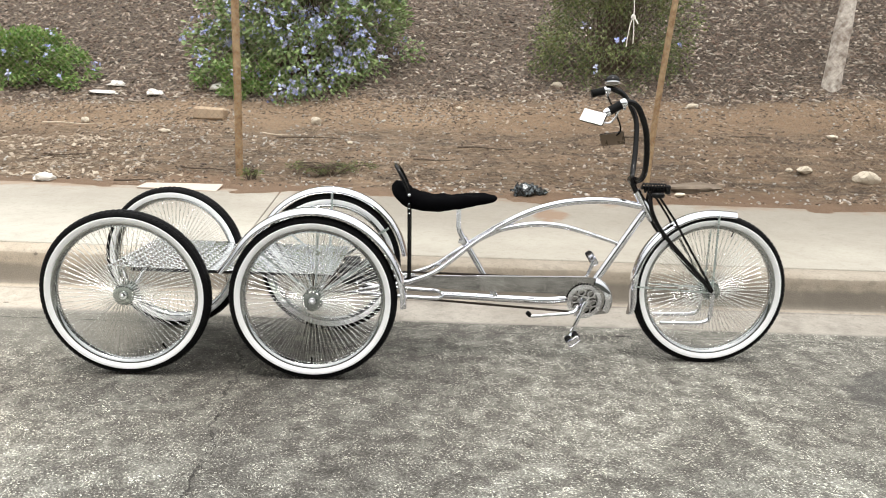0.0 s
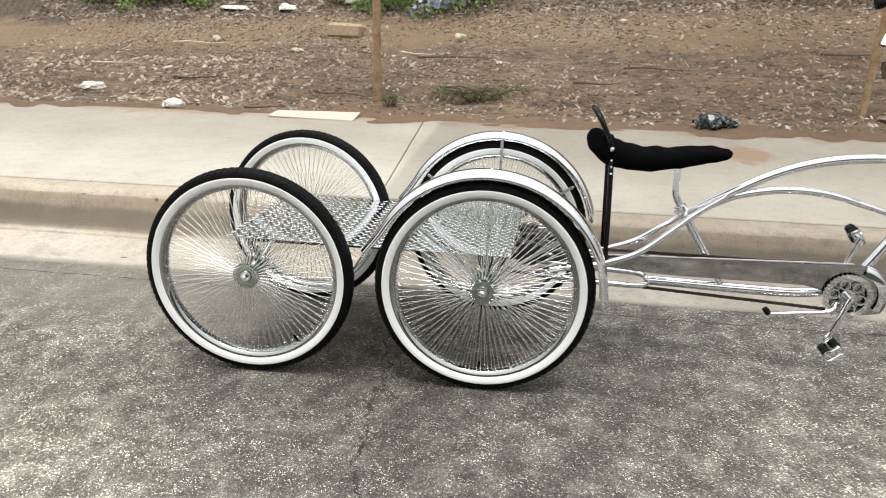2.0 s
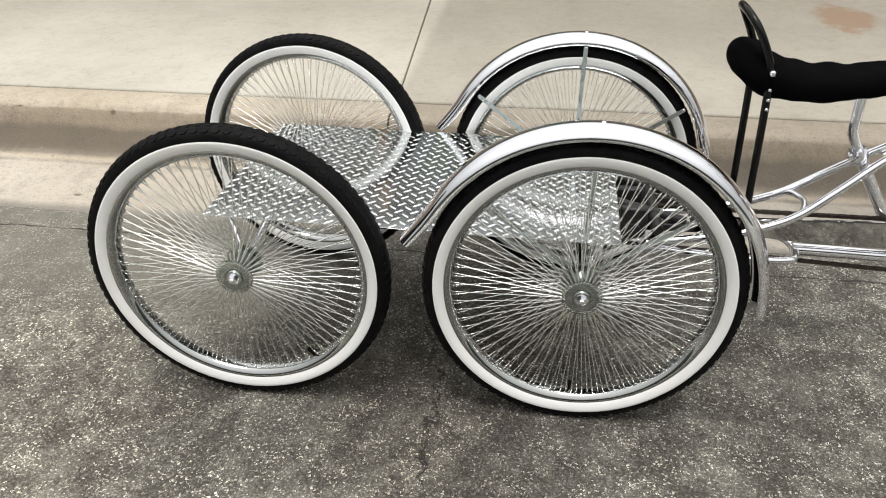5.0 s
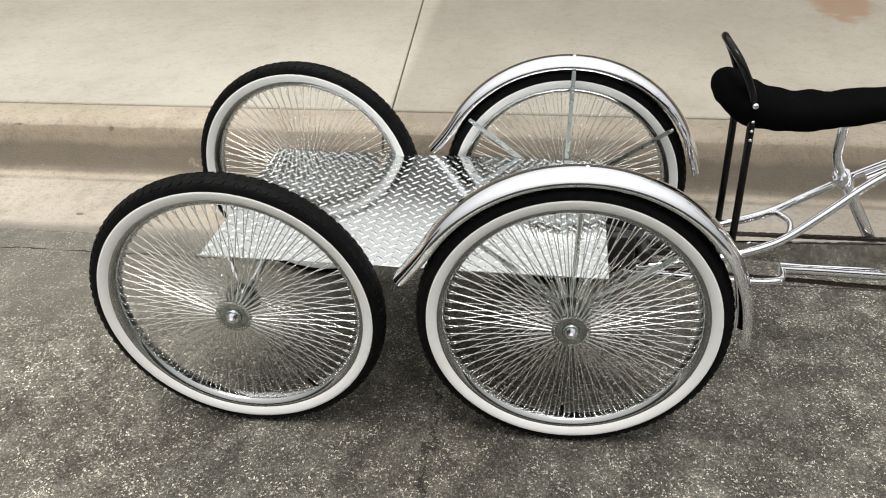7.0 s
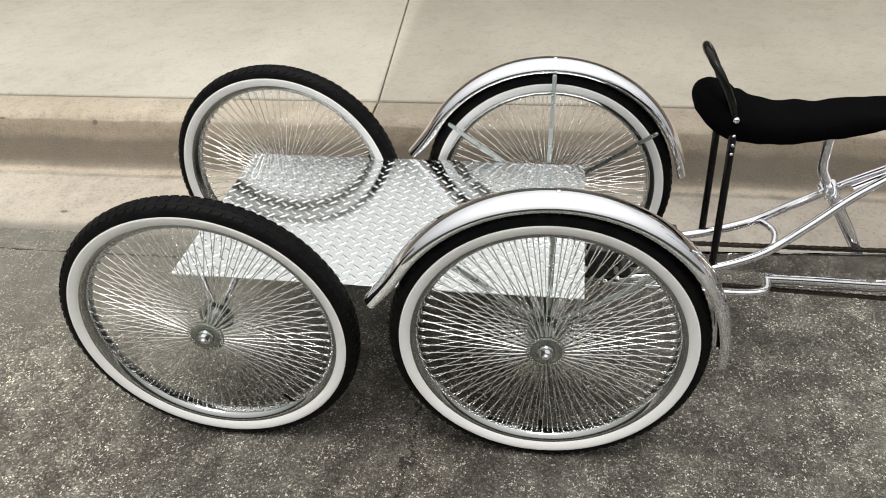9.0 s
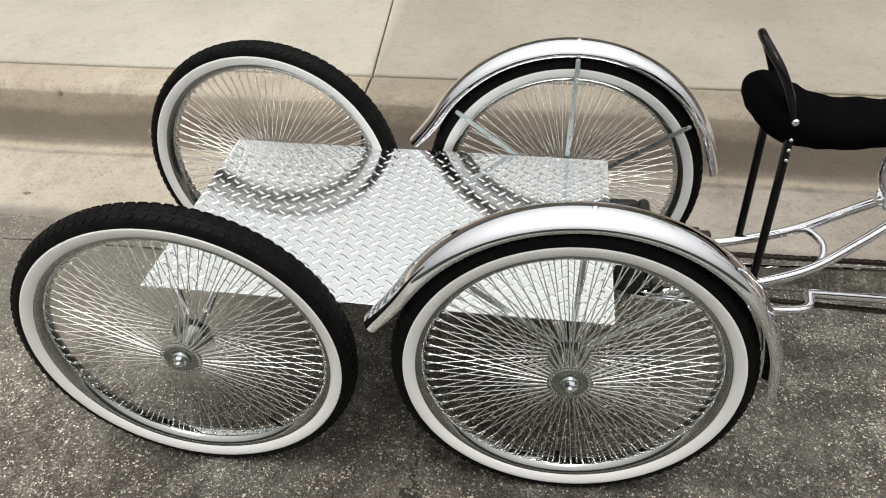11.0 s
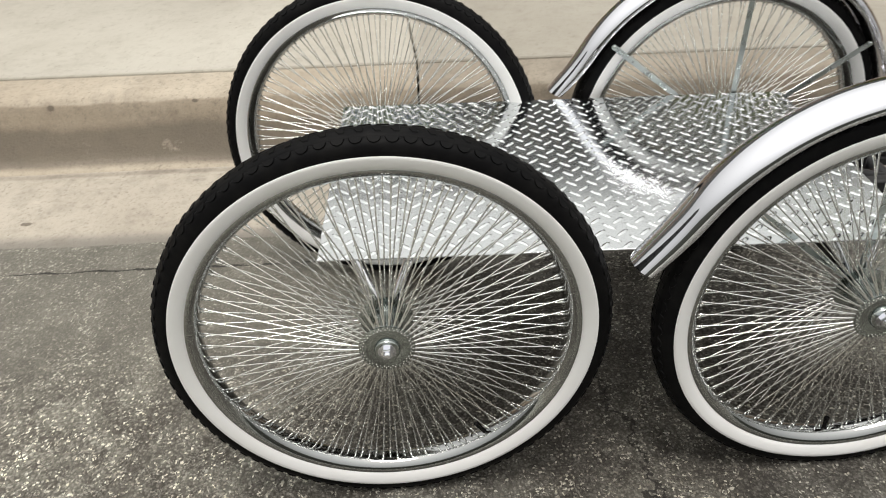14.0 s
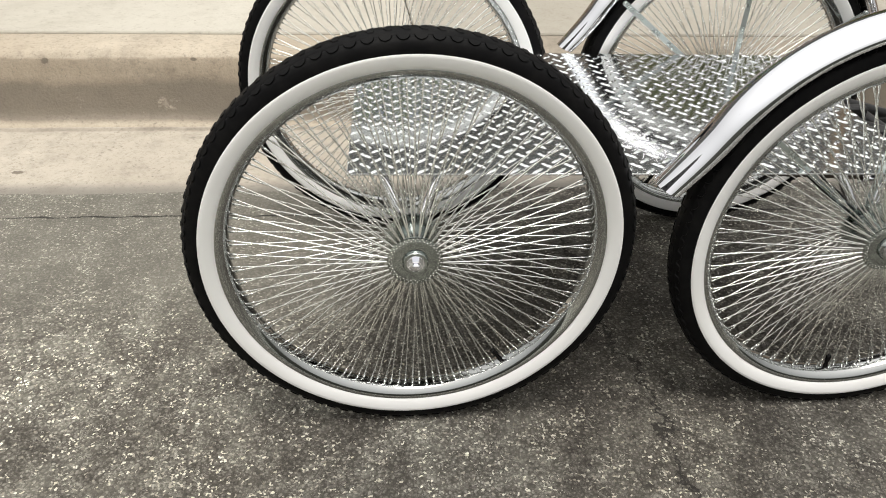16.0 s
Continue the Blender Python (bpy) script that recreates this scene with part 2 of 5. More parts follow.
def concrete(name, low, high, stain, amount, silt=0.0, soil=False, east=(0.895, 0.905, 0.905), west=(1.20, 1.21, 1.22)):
    c = Nodes(name, high, 0.85)
    blotch = c.ramp(c.noise(1.6, 7, 0.6), (0.32, 0.0), (0.72, 1.0))
    tone = c.mix(blotch, low, high)
    tone = c.mix(c.math("MULTIPLY", c.ramp(c.noise(4.5, 6, 0.65), (0.52, 0.0), (0.78, 1.0)), amount), tone, stain)
    tone = c.mix(c.ramp(c.noise(55, 3, 0.7), (0.56, 0.0), (0.74, 0.45)), tone, stain)
    tone = c.mix(c.ramp(c.noise(17, 6, 0.75), (0.50, 0.0), (0.74, 0.32)), tone, stain)
    tone = c.mix(c.ramp(c.noise(23, 5, 0.7), (0.60, 0.0), (0.80, 0.4)), tone, high)
    pit = c.n("TexVoronoi", Scale=14.0)
    c.link(c.co, pit.inputs["Vector"])
    tone = c.mix(c.ramp(pit.outputs["Distance"], (0.03, 0.7), (0.055, 0.0)), tone, stain)
    if soil:
        ex, ey, ez = c.axes()
        ux, uy = c.math("DIVIDE", c.math("SUBTRACT", ex, 2.10), 0.16), c.math("DIVIDE", c.math("SUBTRACT", ey, 2.84), 0.30)
        far = c.math("ADD", c.math("SQRT", c.math("ADD", c.math("MULTIPLY", ux, ux), c.math("MULTIPLY", uy, uy))), c.math("MULTIPLY", c.math("SUBTRACT", c.noise(7, 6, 0.7), 0.5), 1.5))
        tone = c.mix(c.math("MULTIPLY", c.span(far, 1.0, 0.6), 0.75), tone, (0.33, 0.205, 0.125))
        fringe = c.math("ADD", ey, c.math("MULTIPLY", c.math("SUBTRACT", c.noise(2.5, 8, 0.75), 0.5), 1.1))
        tone = c.mix(c.math("MULTIPLY", c.span(fringe, 3.30, 3.52), 0.8), tone, (0.34, 0.24, 0.165))
        # darker towards the back of the pavement, with an uneven edge
        back_line = c.math("ADD", ey, c.math("MULTIPLY", c.math("SUBTRACT", c.noise(1.3, 6), 0.5), 0.8))
        tone = c.mix(c.span(back_line, 1.7, 2.9), tone, c.mix(1.0, tone, (0.74, 0.725, 0.715), "MULTIPLY"))
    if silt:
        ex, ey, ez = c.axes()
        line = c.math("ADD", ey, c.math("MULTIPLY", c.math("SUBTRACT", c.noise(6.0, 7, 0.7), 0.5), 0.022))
        # upright face browner than the top: its dirt and lesser light in one tint
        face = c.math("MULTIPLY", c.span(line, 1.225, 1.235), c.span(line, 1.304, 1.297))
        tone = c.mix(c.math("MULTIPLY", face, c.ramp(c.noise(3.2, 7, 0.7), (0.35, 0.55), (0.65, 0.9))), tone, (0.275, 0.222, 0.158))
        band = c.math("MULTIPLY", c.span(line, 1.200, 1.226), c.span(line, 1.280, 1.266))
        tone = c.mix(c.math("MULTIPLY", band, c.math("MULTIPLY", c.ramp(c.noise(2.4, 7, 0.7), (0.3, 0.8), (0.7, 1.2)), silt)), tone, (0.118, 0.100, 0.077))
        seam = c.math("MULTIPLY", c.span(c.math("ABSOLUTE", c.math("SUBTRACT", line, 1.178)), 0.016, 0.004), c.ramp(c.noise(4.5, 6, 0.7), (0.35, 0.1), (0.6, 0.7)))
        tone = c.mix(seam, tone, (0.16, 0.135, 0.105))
        # chips and drips that can be told apart
        for spot_x, spot_y, wide, deep in ((-1.027, 1.296, 0.011, 0.006), (-1.018, 0.944, 0.019, 0.009), (-0.60, 1.298, 0.010, 0.004), (-1.42, 1.299, 0.012, 0.003), (-0.30, 0.96, 0.012, 0.006)):
            qx, qy = c.math("DIVIDE", c.math("SUBTRACT", ex, spot_x), wide), c.math("DIVIDE", c.math("SUBTRACT", ey, spot_y), deep)
            reach = c.math("ADD", c.math("SQRT", c.math("ADD", c.math("MULTIPLY", qx, qx), c.math("MULTIPLY", qy, qy))), c.math("MULTIPLY", c.math("SUBTRACT", c.noise(110, 4), 0.5), 1.6))
            tone = c.mix(c.math("MULTIPLY", c.span(reach, 1.1, 0.7), 0.8), tone, (0.10, 0.08, 0.06))
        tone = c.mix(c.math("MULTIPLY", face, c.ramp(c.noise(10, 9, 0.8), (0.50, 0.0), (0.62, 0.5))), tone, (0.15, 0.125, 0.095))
        scuff = c.ramp(c.noise(6.5, 8, 0.8), (0.61, 0.0), (0.68, 0.5))
        tone = c.mix(scuff, tone, high)
        joint = c.math("MULTIPLY", c.span(line, 0.90, 0.845), 0.75)
        tone = c.mix(joint, tone, (0.150, 0.140, 0.124))
        tone = c.mix(c.math("MULTIPLY", c.ramp(c.noise(90, 4, 0.8), (0.55, 0.0), (0.68, 1.0)), 0.55), tone, (0.12, 0.10, 0.08))
        tone = c.mix(c.math("MULTIPLY", c.ramp(c.noise(11, 7, 0.75), (0.52, 0.0), (0.66, 1.0)), 0.3), tone, (0.17, 0.145, 0.115))
    # colour raised west of the joint for the brighter light there, lowered east
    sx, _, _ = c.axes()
    lit_side = c.span(sx, 0.09, 0.03)
    tone = c.mix(lit_side, c.mix(1.0, tone, east, "MULTIPLY"), c.mix(1.0, tone, west, "MULTIPLY"))
    tone = c.mix(1.0, tone, (0.92, 0.92, 0.92), "MULTIPLY")
    c.colour(tone).bump(c.math("ADD", c.noise(130, 4), c.math("MULTIPLY", c.noise(9, 4), 0.6)), 0.45, 0.006)
    return c.m


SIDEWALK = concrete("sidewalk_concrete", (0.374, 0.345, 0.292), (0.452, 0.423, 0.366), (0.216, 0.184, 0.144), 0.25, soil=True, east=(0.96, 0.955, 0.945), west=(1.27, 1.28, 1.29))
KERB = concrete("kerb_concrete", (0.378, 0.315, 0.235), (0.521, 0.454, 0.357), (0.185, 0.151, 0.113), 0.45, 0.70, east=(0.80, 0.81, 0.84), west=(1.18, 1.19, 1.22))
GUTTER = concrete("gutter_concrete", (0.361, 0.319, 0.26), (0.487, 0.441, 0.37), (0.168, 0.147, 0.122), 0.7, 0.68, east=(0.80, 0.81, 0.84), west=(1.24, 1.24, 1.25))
k = Nodes("joint_dirt", (0.09, 0.075, 0.06), 0.95)
k.colour(k.mix(k.noise(30), (0.05, 0.042, 0.035), (0.14, 0.115, 0.09)))
JOINT = k.m

# dark tone of the unseen slope, there only for reflections
k = Nodes("backdrop_dark", (0.05, 0.06, 0.035), 0.9)
k.colour(k.mix(k.noise(0.8, 7, 0.7), (0.010, 0.011, 0.008), (0.045, 0.048, 0.034)))
BACKDROP = k.m

# Bank: trodden tan dirt by the pavement, dark wood mulch further up.
k = Nodes("bank_soil", (0.158, 0.111, 0.079), 0.95)
px, py, _ = k.axes()
edge = k.math("ADD", py, k.math("MULTIPLY", k.math("SUBTRACT", k.noise(1.2, 5), 0.5), 1.6))
dirt = k.mix(k.ramp(k.noise(2.2, 6, 0.65), (0.34, 0.0), (0.66, 1.0)), (0.178, 0.116, 0.073), (0.375, 0.262, 0.172))
stretch = k.t.nodes.new("ShaderNodeMapping")
stretch.inputs["Scale"].default_value = (0.32, 1.0, 1.0)
k.link(k.co, stretch.inputs["Vector"])
plain, k.co = k.co, stretch.outputs["Vector"]
streak, crumb = k.noise(7, 7, 0.75), k.noise(34, 5, 0.7)
k.co = plain
dirt = k.mix(k.ramp(streak, (0.42, 0.0), (0.60, 0.88)), dirt, (0.088, 0.066, 0.048))
dirt = k.mix(k.ramp(crumb, (0.5, 0.0), (0.7, 0.6)), dirt, (0.080, 0.060, 0.044))
dirt = k.mix(k.ramp(crumb, (0.46, 0.6), (0.32, 0.0)), dirt, (0.30, 0.235, 0.17))
band = k.math("ADD", k.math("MULTIPLY", py, 1.0), k.math("MULTIPLY", k.math("SUBTRACT", k.noise(0.7, 4), 0.5), 0.5))
dirt = k.mix(k.math("MULTIPLY", k.math("MULTIPLY", k.span(band, 5.05, 5.45), k.span(band, 6.25, 5.85)), 0.65), dirt, (0.37, 0.255, 0.162))
red = k.mix(k.span(edge, 3.95, 3.6), dirt, k.mix(k.noise(5), (0.19, 0.122, 0.078), (0.30, 0.20, 0.13)))
mulch = k.mix(k.ramp(k.noise(30, 6, 0.75), (0.38, 0.0), (0.66, 1.0)), (0.058, 0.043, 0.033), (0.205, 0.155, 0.118))
# unseen upper slope, kept dark for its reflection in the deck
unseen_slope = k.mix(k.noise(1.2, 7, 0.7), (0.020, 0.022, 0.021), (0.060, 0.066, 0.064))
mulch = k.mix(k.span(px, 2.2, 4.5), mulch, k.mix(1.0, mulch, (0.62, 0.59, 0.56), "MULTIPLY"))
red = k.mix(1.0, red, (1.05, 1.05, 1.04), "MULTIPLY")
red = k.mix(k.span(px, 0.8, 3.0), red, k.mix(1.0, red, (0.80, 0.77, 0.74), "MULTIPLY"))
slope = k.mix(k.span(edge, 11.0, 13.0), k.mix(k.span(edge, 5.95, 6.4), red, mulch), unseen_slope)
k.colour(slope).bump(k.noise(20, 8, 0.75), 1.0, 0.06)
SOIL = k.m


def islands(name, *colours, rough=0.9):
    c = Nodes(name, (0.2, 0.15, 0.1), rough)
    geo = c.t.nodes.new("ShaderNodeNewGeometry")
    stops = [(i / max(1, len(colours) - 1), colour) for i, colour in enumerate(colours)]
    tone = c.ramp(geo.outputs["Random Per Island"], *stops)
    c.colour(c.mix(c.math("MULTIPLY", c.noise(30, 4), 0.35), tone, (0.05, 0.04, 0.03)))
    return c.m


CHIPS = islands("wood_chips", (0.030, 0.025, 0.021), (0.096, 0.075, 0.061), (0.24, 0.182, 0.142), (0.43, 0.345, 0.275), (0.048, 0.034, 0.026), (0.19, 0.123, 0.087), (0.068, 0.051, 0.042), (0.66, 0.58, 0.48))
LITTER = islands("dry_litter", (0.045, 0.031, 0.022), (0.18, 0.122, 0.080), (0.36, 0.268, 0.182), (0.075, 0.051, 0.035), (0.27, 0.18, 0.118), (0.62, 0.52, 0.41))
PALE_LITTER = islands("pale_litter", (0.16, 0.115, 0.078), (0.40, 0.31, 0.22), (0.62, 0.53, 0.42), (0.26, 0.185, 0.125))
PEBBLE = islands("pale_pebbles", (0.246, 0.205, 0.164), (0.426, 0.377, 0.32), (0.558, 0.525, 0.476), (0.312, 0.238, 0.172))
LEAF = islands("plumbago_leaf", (0.11, 0.20, 0.055), (0.24, 0.36, 0.11), (0.37, 0.48, 0.18), (0.16, 0.26, 0.09), rough=0.55)
LEAF_BRIGHT = islands("bright_leaf", (0.10, 0.23, 0.04), (0.20, 0.38, 0.07), (0.34, 0.46, 0.12), (0.13, 0.27, 0.06), rough=0.55)
LEAF_DARK = islands("olive_leaf", (0.07, 0.112, 0.03), (0.145, 0.20, 0.05), (0.24, 0.285, 0.083), (0.155, 0.155, 0.062), rough=0.6)
PETAL = islands("pale_blue_petal", (0.36, 0.42, 0.84), (0.52, 0.58, 0.90), (0.78, 0.81, 0.93), rough=0.6)
k = Nodes("twig_bark", (0.09, 0.065, 0.045), 0.9)
k.colour(k.mix(k.noise(40), (0.05, 0.035, 0.025), (0.16, 0.12, 0.085)))
TWIG = k.m
k = Nodes("straw_stick", (0.62, 0.52, 0.40), 0.9)
k.colour(k.mix(k.noise(30), (0.50, 0.40, 0.29), (0.72, 0.62, 0.50)))
STRAW = k.m
k = Nodes("slab_bark", (0.2, 0.16, 0.12), 0.9)
k.colour(k.mix(k.noise(18, 6), (0.12, 0.09, 0.065), (0.25, 0.20, 0.15))).bump(k.noise(40, 5), 0.6, 0.01)
BARK_SLAB = k.m
k = Nodes("pale_bark", (0.55, 0.48, 0.42), 0.9)
k.colour(k.mix(k.ramp(k.noise(9, 6, 0.7), (0.42, 0.0), (0.62, 1.0)), (0.74, 0.68, 0.61), (0.30, 0.24, 0.20))).bump(k.noise(30, 6), 0.8, 0.02)
BARK = k.m
k = Nodes("rusty_pipe", (0.3, 0.18, 0.09), 0.8)
rust = k.ramp(k.noise(14, 7, 0.7), (0.35, 0.0), (0.65, 1.0))
k.colour(k.mix(rust, (0.50, 0.36, 0.21), (0.24, 0.13, 0.06))).bump(k.noise(60, 5), 0.3, 0.003)
RUST = k.m
k = Nodes("weathered_wire", (0.2, 0.17, 0.13), 0.7, 0.0)
k.colour(k.mix(k.noise(12), (0.18, 0.14, 0.10), (0.38, 0.31, 0.23)))
WIRE = k.m
k = Nodes("cardboard", (0.42, 0.30, 0.2), 0.9)
k.colour(k.mix(k.noise(8, 5), (0.52, 0.43, 0.36), (0.62, 0.54, 0.47)))
CARD = k.m
k = Nodes("scrap_paper", (0.8, 0.78, 0.72), 0.8)
k.colour(k.mix(k.noise(14, 5), (0.86, 0.84, 0.80), (0.70, 0.65, 0.58)))
PAPER = k.m
k = Nodes("sandstone", (0.4, 0.3, 0.2), 0.9)
k.colour(k.mix(k.noise(16, 6), (0.36, 0.25, 0.16), (0.60, 0.47, 0.34))).bump(k.noise(40, 6), 0.5, 0.01)
SANDSTONE = k.m
k = Nodes("pale_rock", (0.6, 0.53, 0.42), 0.9)
k.colour(k.mix(k.noise(13, 6), (0.44, 0.36, 0.26), (0.74, 0.67, 0.56))).bump(k.noise(40, 6), 0.5, 0.01)
ROCK = k.m
k = Nodes("dark_plastic", (0.02, 0.024, 0.026), 0.14)
# pale glints painted into the dark plastic
k.colour(k.mix(k.ramp(k.noise(34, 5, 0.7), (0.50, 0.0), (0.66, 1.0)), (0.006, 0.007, 0.008), (0.20, 0.23, 0.24)))
PLASTIC = k.m


# ---- mesh helpers ----
class Geo:
    """Vertices and faces of one mesh."""

    def __init__(self):
        self.v, self.f = [], []

    def add(self, v, f, m=None):
        base = len(self.v)
        self.v += [tuple(m @ Vector(p)) for p in v] if m is not None else [tuple(p) for p in v]
        self.f += [tuple(base + i for i in face) for face in f]
        return self

    def mesh(self, name, material, sharp=38):
        me = bpy.data.meshes.new(name)
        me.from_pydata(self.v, [], self.f)
        me.polygons.foreach_set("use_smooth", [sharp > 0] * len(me.polygons))
        if sharp > 0:
            me.set_sharp_from_angle(angle=radians(sharp))
        me.materials.append(material)
        me.update()
        return me


def part(name, geo, material, parent, label="", m=None, sharp=38):
    """One mesh object under a thing or under a part; geo is a Geo or a finished mesh."""
    ob = new(name, geo.mesh(name, material, sharp) if isinstance(geo, Geo) else geo)
    ob.parent = parent
    if m is not None:
        ob.matrix_basis = m
    return tagged(ob, label)


def thing(name, label, category, m=None, group="", kind=""):
    ob = new(name)
    ob.empty_display_size = 0.05
    if m is not None:
        ob.matrix_basis = m
    return tagged(ob, label, category, group, kind)


def spline(points, per=8):
    """A smooth line through the points."""
    p = [Vector(q) for q in points]
    p = [p[0] * 2 - p[1]] + p + [p[-1] * 2 - p[-2]]
    out = []
    for a, b, c, d in zip(p, p[1:], p[2:], p[3:]):
        for i in range(per):
            t = i / per
            out.append(0.5 * (2 * b + (c - a) * t + (2 * a - 5 * b + 4 * c - d) * t * t + (3 * b - a - 3 * c + d) * t ** 3))
    return out + [p[-2]]


def tube(points, r, n=12, flat=1.0, caps=True):
    """A pipe along the points; r one radius or one a point; flat squeezes it across."""
    p = [Vector(q) for q in points]
    radii = list(r) if isinstance(r, (list, tuple)) else [r] * len(p)
    ways = [((p[min(i + 1, len(p) - 1)] - p[max(i - 1, 0)]).normalized()) for i in range(len(p))]
    side = ways[0].orthogonal().normalized()
    v, f = [], []
    for i, (q, way) in enumerate(zip(p, ways)):
        side = (side - way * side.dot(way)).normalized()
        up = way.cross(side)
        for j in range(n):
            a = 2 * math.pi * j / n
            v.append(q + (side * math.cos(a) + up * math.sin(a) * flat) * radii[i])
    for i in range(len(p) - 1):
        for j in range(n):
            f.append((i * n + j, i * n + (j + 1) % n, (i + 1) * n + (j + 1) % n, (i + 1) * n + j))
    if caps:
        f += [tuple(range(n))[::-1], tuple(range((len(p) - 1) * n, len(p) * n))]
    return v, f


def lathe(profile, n=96, closed=True, start=0.0, stop=2 * math.pi):
    """Turns (radius, y) round the y axis; from z up when it is not a whole turn."""
    whole = abs(stop - start - 2 * math.pi) < 1e-6
    rows = n if whole else n + 1
    v = [(r * math.cos(start + (stop - start) * i / n), y, r * math.sin(start + (stop - start) * i / n)) for i in range(rows) for r, y in profile]
    k, f = len(profile), []
    for i in range(n):
        a, b = i * k, ((i + 1) % rows) * k
        for j in range(k if closed else k - 1):
            f.append((a + j, a + (j + 1) % k, b + (j + 1) % k, b + j))
    return v, f


def box(x0, x1, y0, y1, z0, z1, c=0.0):
    """A box with chamfered edges."""
    if c <= 0:
        v = [(x, y, z) for x in (x0, x1) for y in (y0, y1) for z in (z0, z1)]
        return v, [(0, 1, 3, 2), (4, 6, 7, 5), (0, 4, 5, 1), (2, 3, 7, 6), (0, 2, 6, 4), (1, 5, 7, 3)]
    bm = bmesh.new()
    bmesh.ops.create_cube(bm, size=1.0, matrix=Matrix.Translation(((x0 + x1) / 2, (y0 + y1) / 2, (z0 + z1) / 2)) @ Matrix.Diagonal((x1 - x0, y1 - y0, z1 - z0, 1)))
    bmesh.ops.bevel(bm, geom=bm.edges[:], offset=c, segments=1, profile=0.5, affect="EDGES")
    bm.verts.index_update()
    out = [v.co.copy() for v in bm.verts], [tuple(v.index for v in face.verts) for face in bm.faces]
    bm.free()
    return out


def disc(r, y0, y1, n=32, c=0.001):
    """A short chamfered cylinder on the y axis."""
    return lathe([(0.0002, y0), (r - c, y0), (r, y0 + c), (r, y1 - c), (r - c, y1), (0.0002, y1)], n, closed=False)


def hexnut(r, y0, y1):
    return lathe([(r * 0.5, y0), (r, y0), (r, y1 - 0.001), (r * 0.85, y1), (r * 0.5, y1)], 6)


def blob(radius, seed, squash=(1, 1, 1), detail=2, rough=0.25):
    """An uneven stone."""
    bm = bmesh.new()
    bmesh.ops.create_icosphere(bm, subdivisions=detail, radius=radius)
    for v in bm.verts:
        d = noise.noise(v.co / radius * 1.3 + Vector((seed * 7.1, seed * 3.3, seed))) + 0.5 * noise.noise(v.co / radius * 3.1 + Vector((seed, 0, 0)))
        v.co *= 1 + rough * d
        v.co = Vector((v.co.x * squash[0], v.co.y * squash[1], v.co.z * squash[2]))
    bm.verts.index_update()
    out = [v.co.copy() for v in bm.verts], [tuple(v.index for v in face.verts) for face in bm.faces]
    bm.free()
    return out


def grid(xs, ys, height):
    v = [(x, y, height(x, y)) for y in ys for x in xs]
    n = len(xs)
    return v, [(j * n + i, j * n + i + 1, (j + 1) * n + i + 1, (j + 1) * n + i) for j in range(len(ys) - 1) for i in range(n - 1)]


# ---- ground, road, kerb, pavement, bank ----
# The street runs a little askew to the tricycle.
STREET = Matrix.Translation((0, 0.045, 0.018)) @ Matrix.Rotation(radians(-1.25), 4, "Z")


def setting(name, geo, material, label, category, sharp=38, drop=0.0):
    ob = tagged(new(name, geo.mesh(name, material, sharp)), label, category, "", "structure")
    ob.matrix_basis = STREET @ Matrix.Translation((0, 0, -drop))
    return ob


ROAD_EDGE, KERB_BACK, WALK_BACK = 0.712, 1.475, 3.5
JOINTS = (-12.1, -6.0, 0.064, 6.2, 12.3)


def walk_height(y):
    return 0.188 + 0.036 * (y - KERB_BACK)


def bank(x, y):
    """The bank's height: a shallow dirt strip, then a steeper slope, flat on top."""
    steps = ((3.10, 0.235), (3.35, 0.264), (3.5, 0.277), (3.75, 0.295), (4.0, 0.345), (4.6, 0.52), (5.4, 0.76), (5.9, 0.92), (6.3, 1.06), (7.2, 1.49), (10.0, 3.05), (32.0, 18.6), (45.0, 20.0), (60.0, 20.0))
    z = steps[-1][1]
    for (a, za), (b, zb) in zip(steps, steps[1:]):
        if y <= b:
            z = za + (zb - za) * (y - a) / (b - a)
            break
    if y < 3.75:
        z += 0.016 * noise.noise(Vector((x * 1.7, y * 3.0, 21))) + 0.009 * noise.noise(Vector((x * 6.0, y * 8.0, 5)))
    reach = min(1.0, max(0.0, (y - 3.6) / 2.0))
    z += reach * 0.035 * max(-6, min(9, x - 0.5))
    return z + min(1, max(0, (y - 3.45) * 4)) * (0.05 * noise.noise(Vector((x * 1.1, y * 1.1, 3))) + 0.022 * noise.noise(Vector((x * 4.5, y * 4.5, 9))))


g = Geo()
xs = [-400, -150, -60, -25, -12] + [-8 + 0.08 * i for i in range(201)] + [12, 25, 60, 150, 400]
ys = [-400, -150, -60, -20, -8, -3, 0.0, 0.4, 0.6]
rise = lambda x: 0.004 * min(1, max(0, (x - 1.1) / 1.1))
g.add(*grid(xs, ys + [ROAD_EDGE], lambda x, y: rise(x)))
n = len(xs)
for i in range(n):
    x, y, z = g.v[(len(ys)) * n + i]
    worn = max(0.0, min(1.0, (x + 0.6) / 1.5))
    y += 0.115 + 0.020 * worn * worn * (3 - 2 * worn)
    g.v[len(ys) * n + i] = (x, y + 0.012 * noise.noise(Vector((x * 3, 0, 0))) + 0.006 * noise.noise(Vector((x * 14, 5, 0))), rise(x))
base = len(g.v)
g.v += [(x, y + 0.006, -0.03) for x, y, z in g.v[len(ys) * n:len(ys) * n + n]]
g.f += [(len(ys) * n + i, len(ys) * n + i + 1, base + i + 1, base + i) for i in range(n - 1)]
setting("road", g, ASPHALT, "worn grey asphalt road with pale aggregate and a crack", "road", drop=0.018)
setting("ground", Geo().add(*grid([-400, 0, 400], [-400, 0, 400], lambda x, y: -0.06)), SOIL, "bare brown earth under the street", "ground")

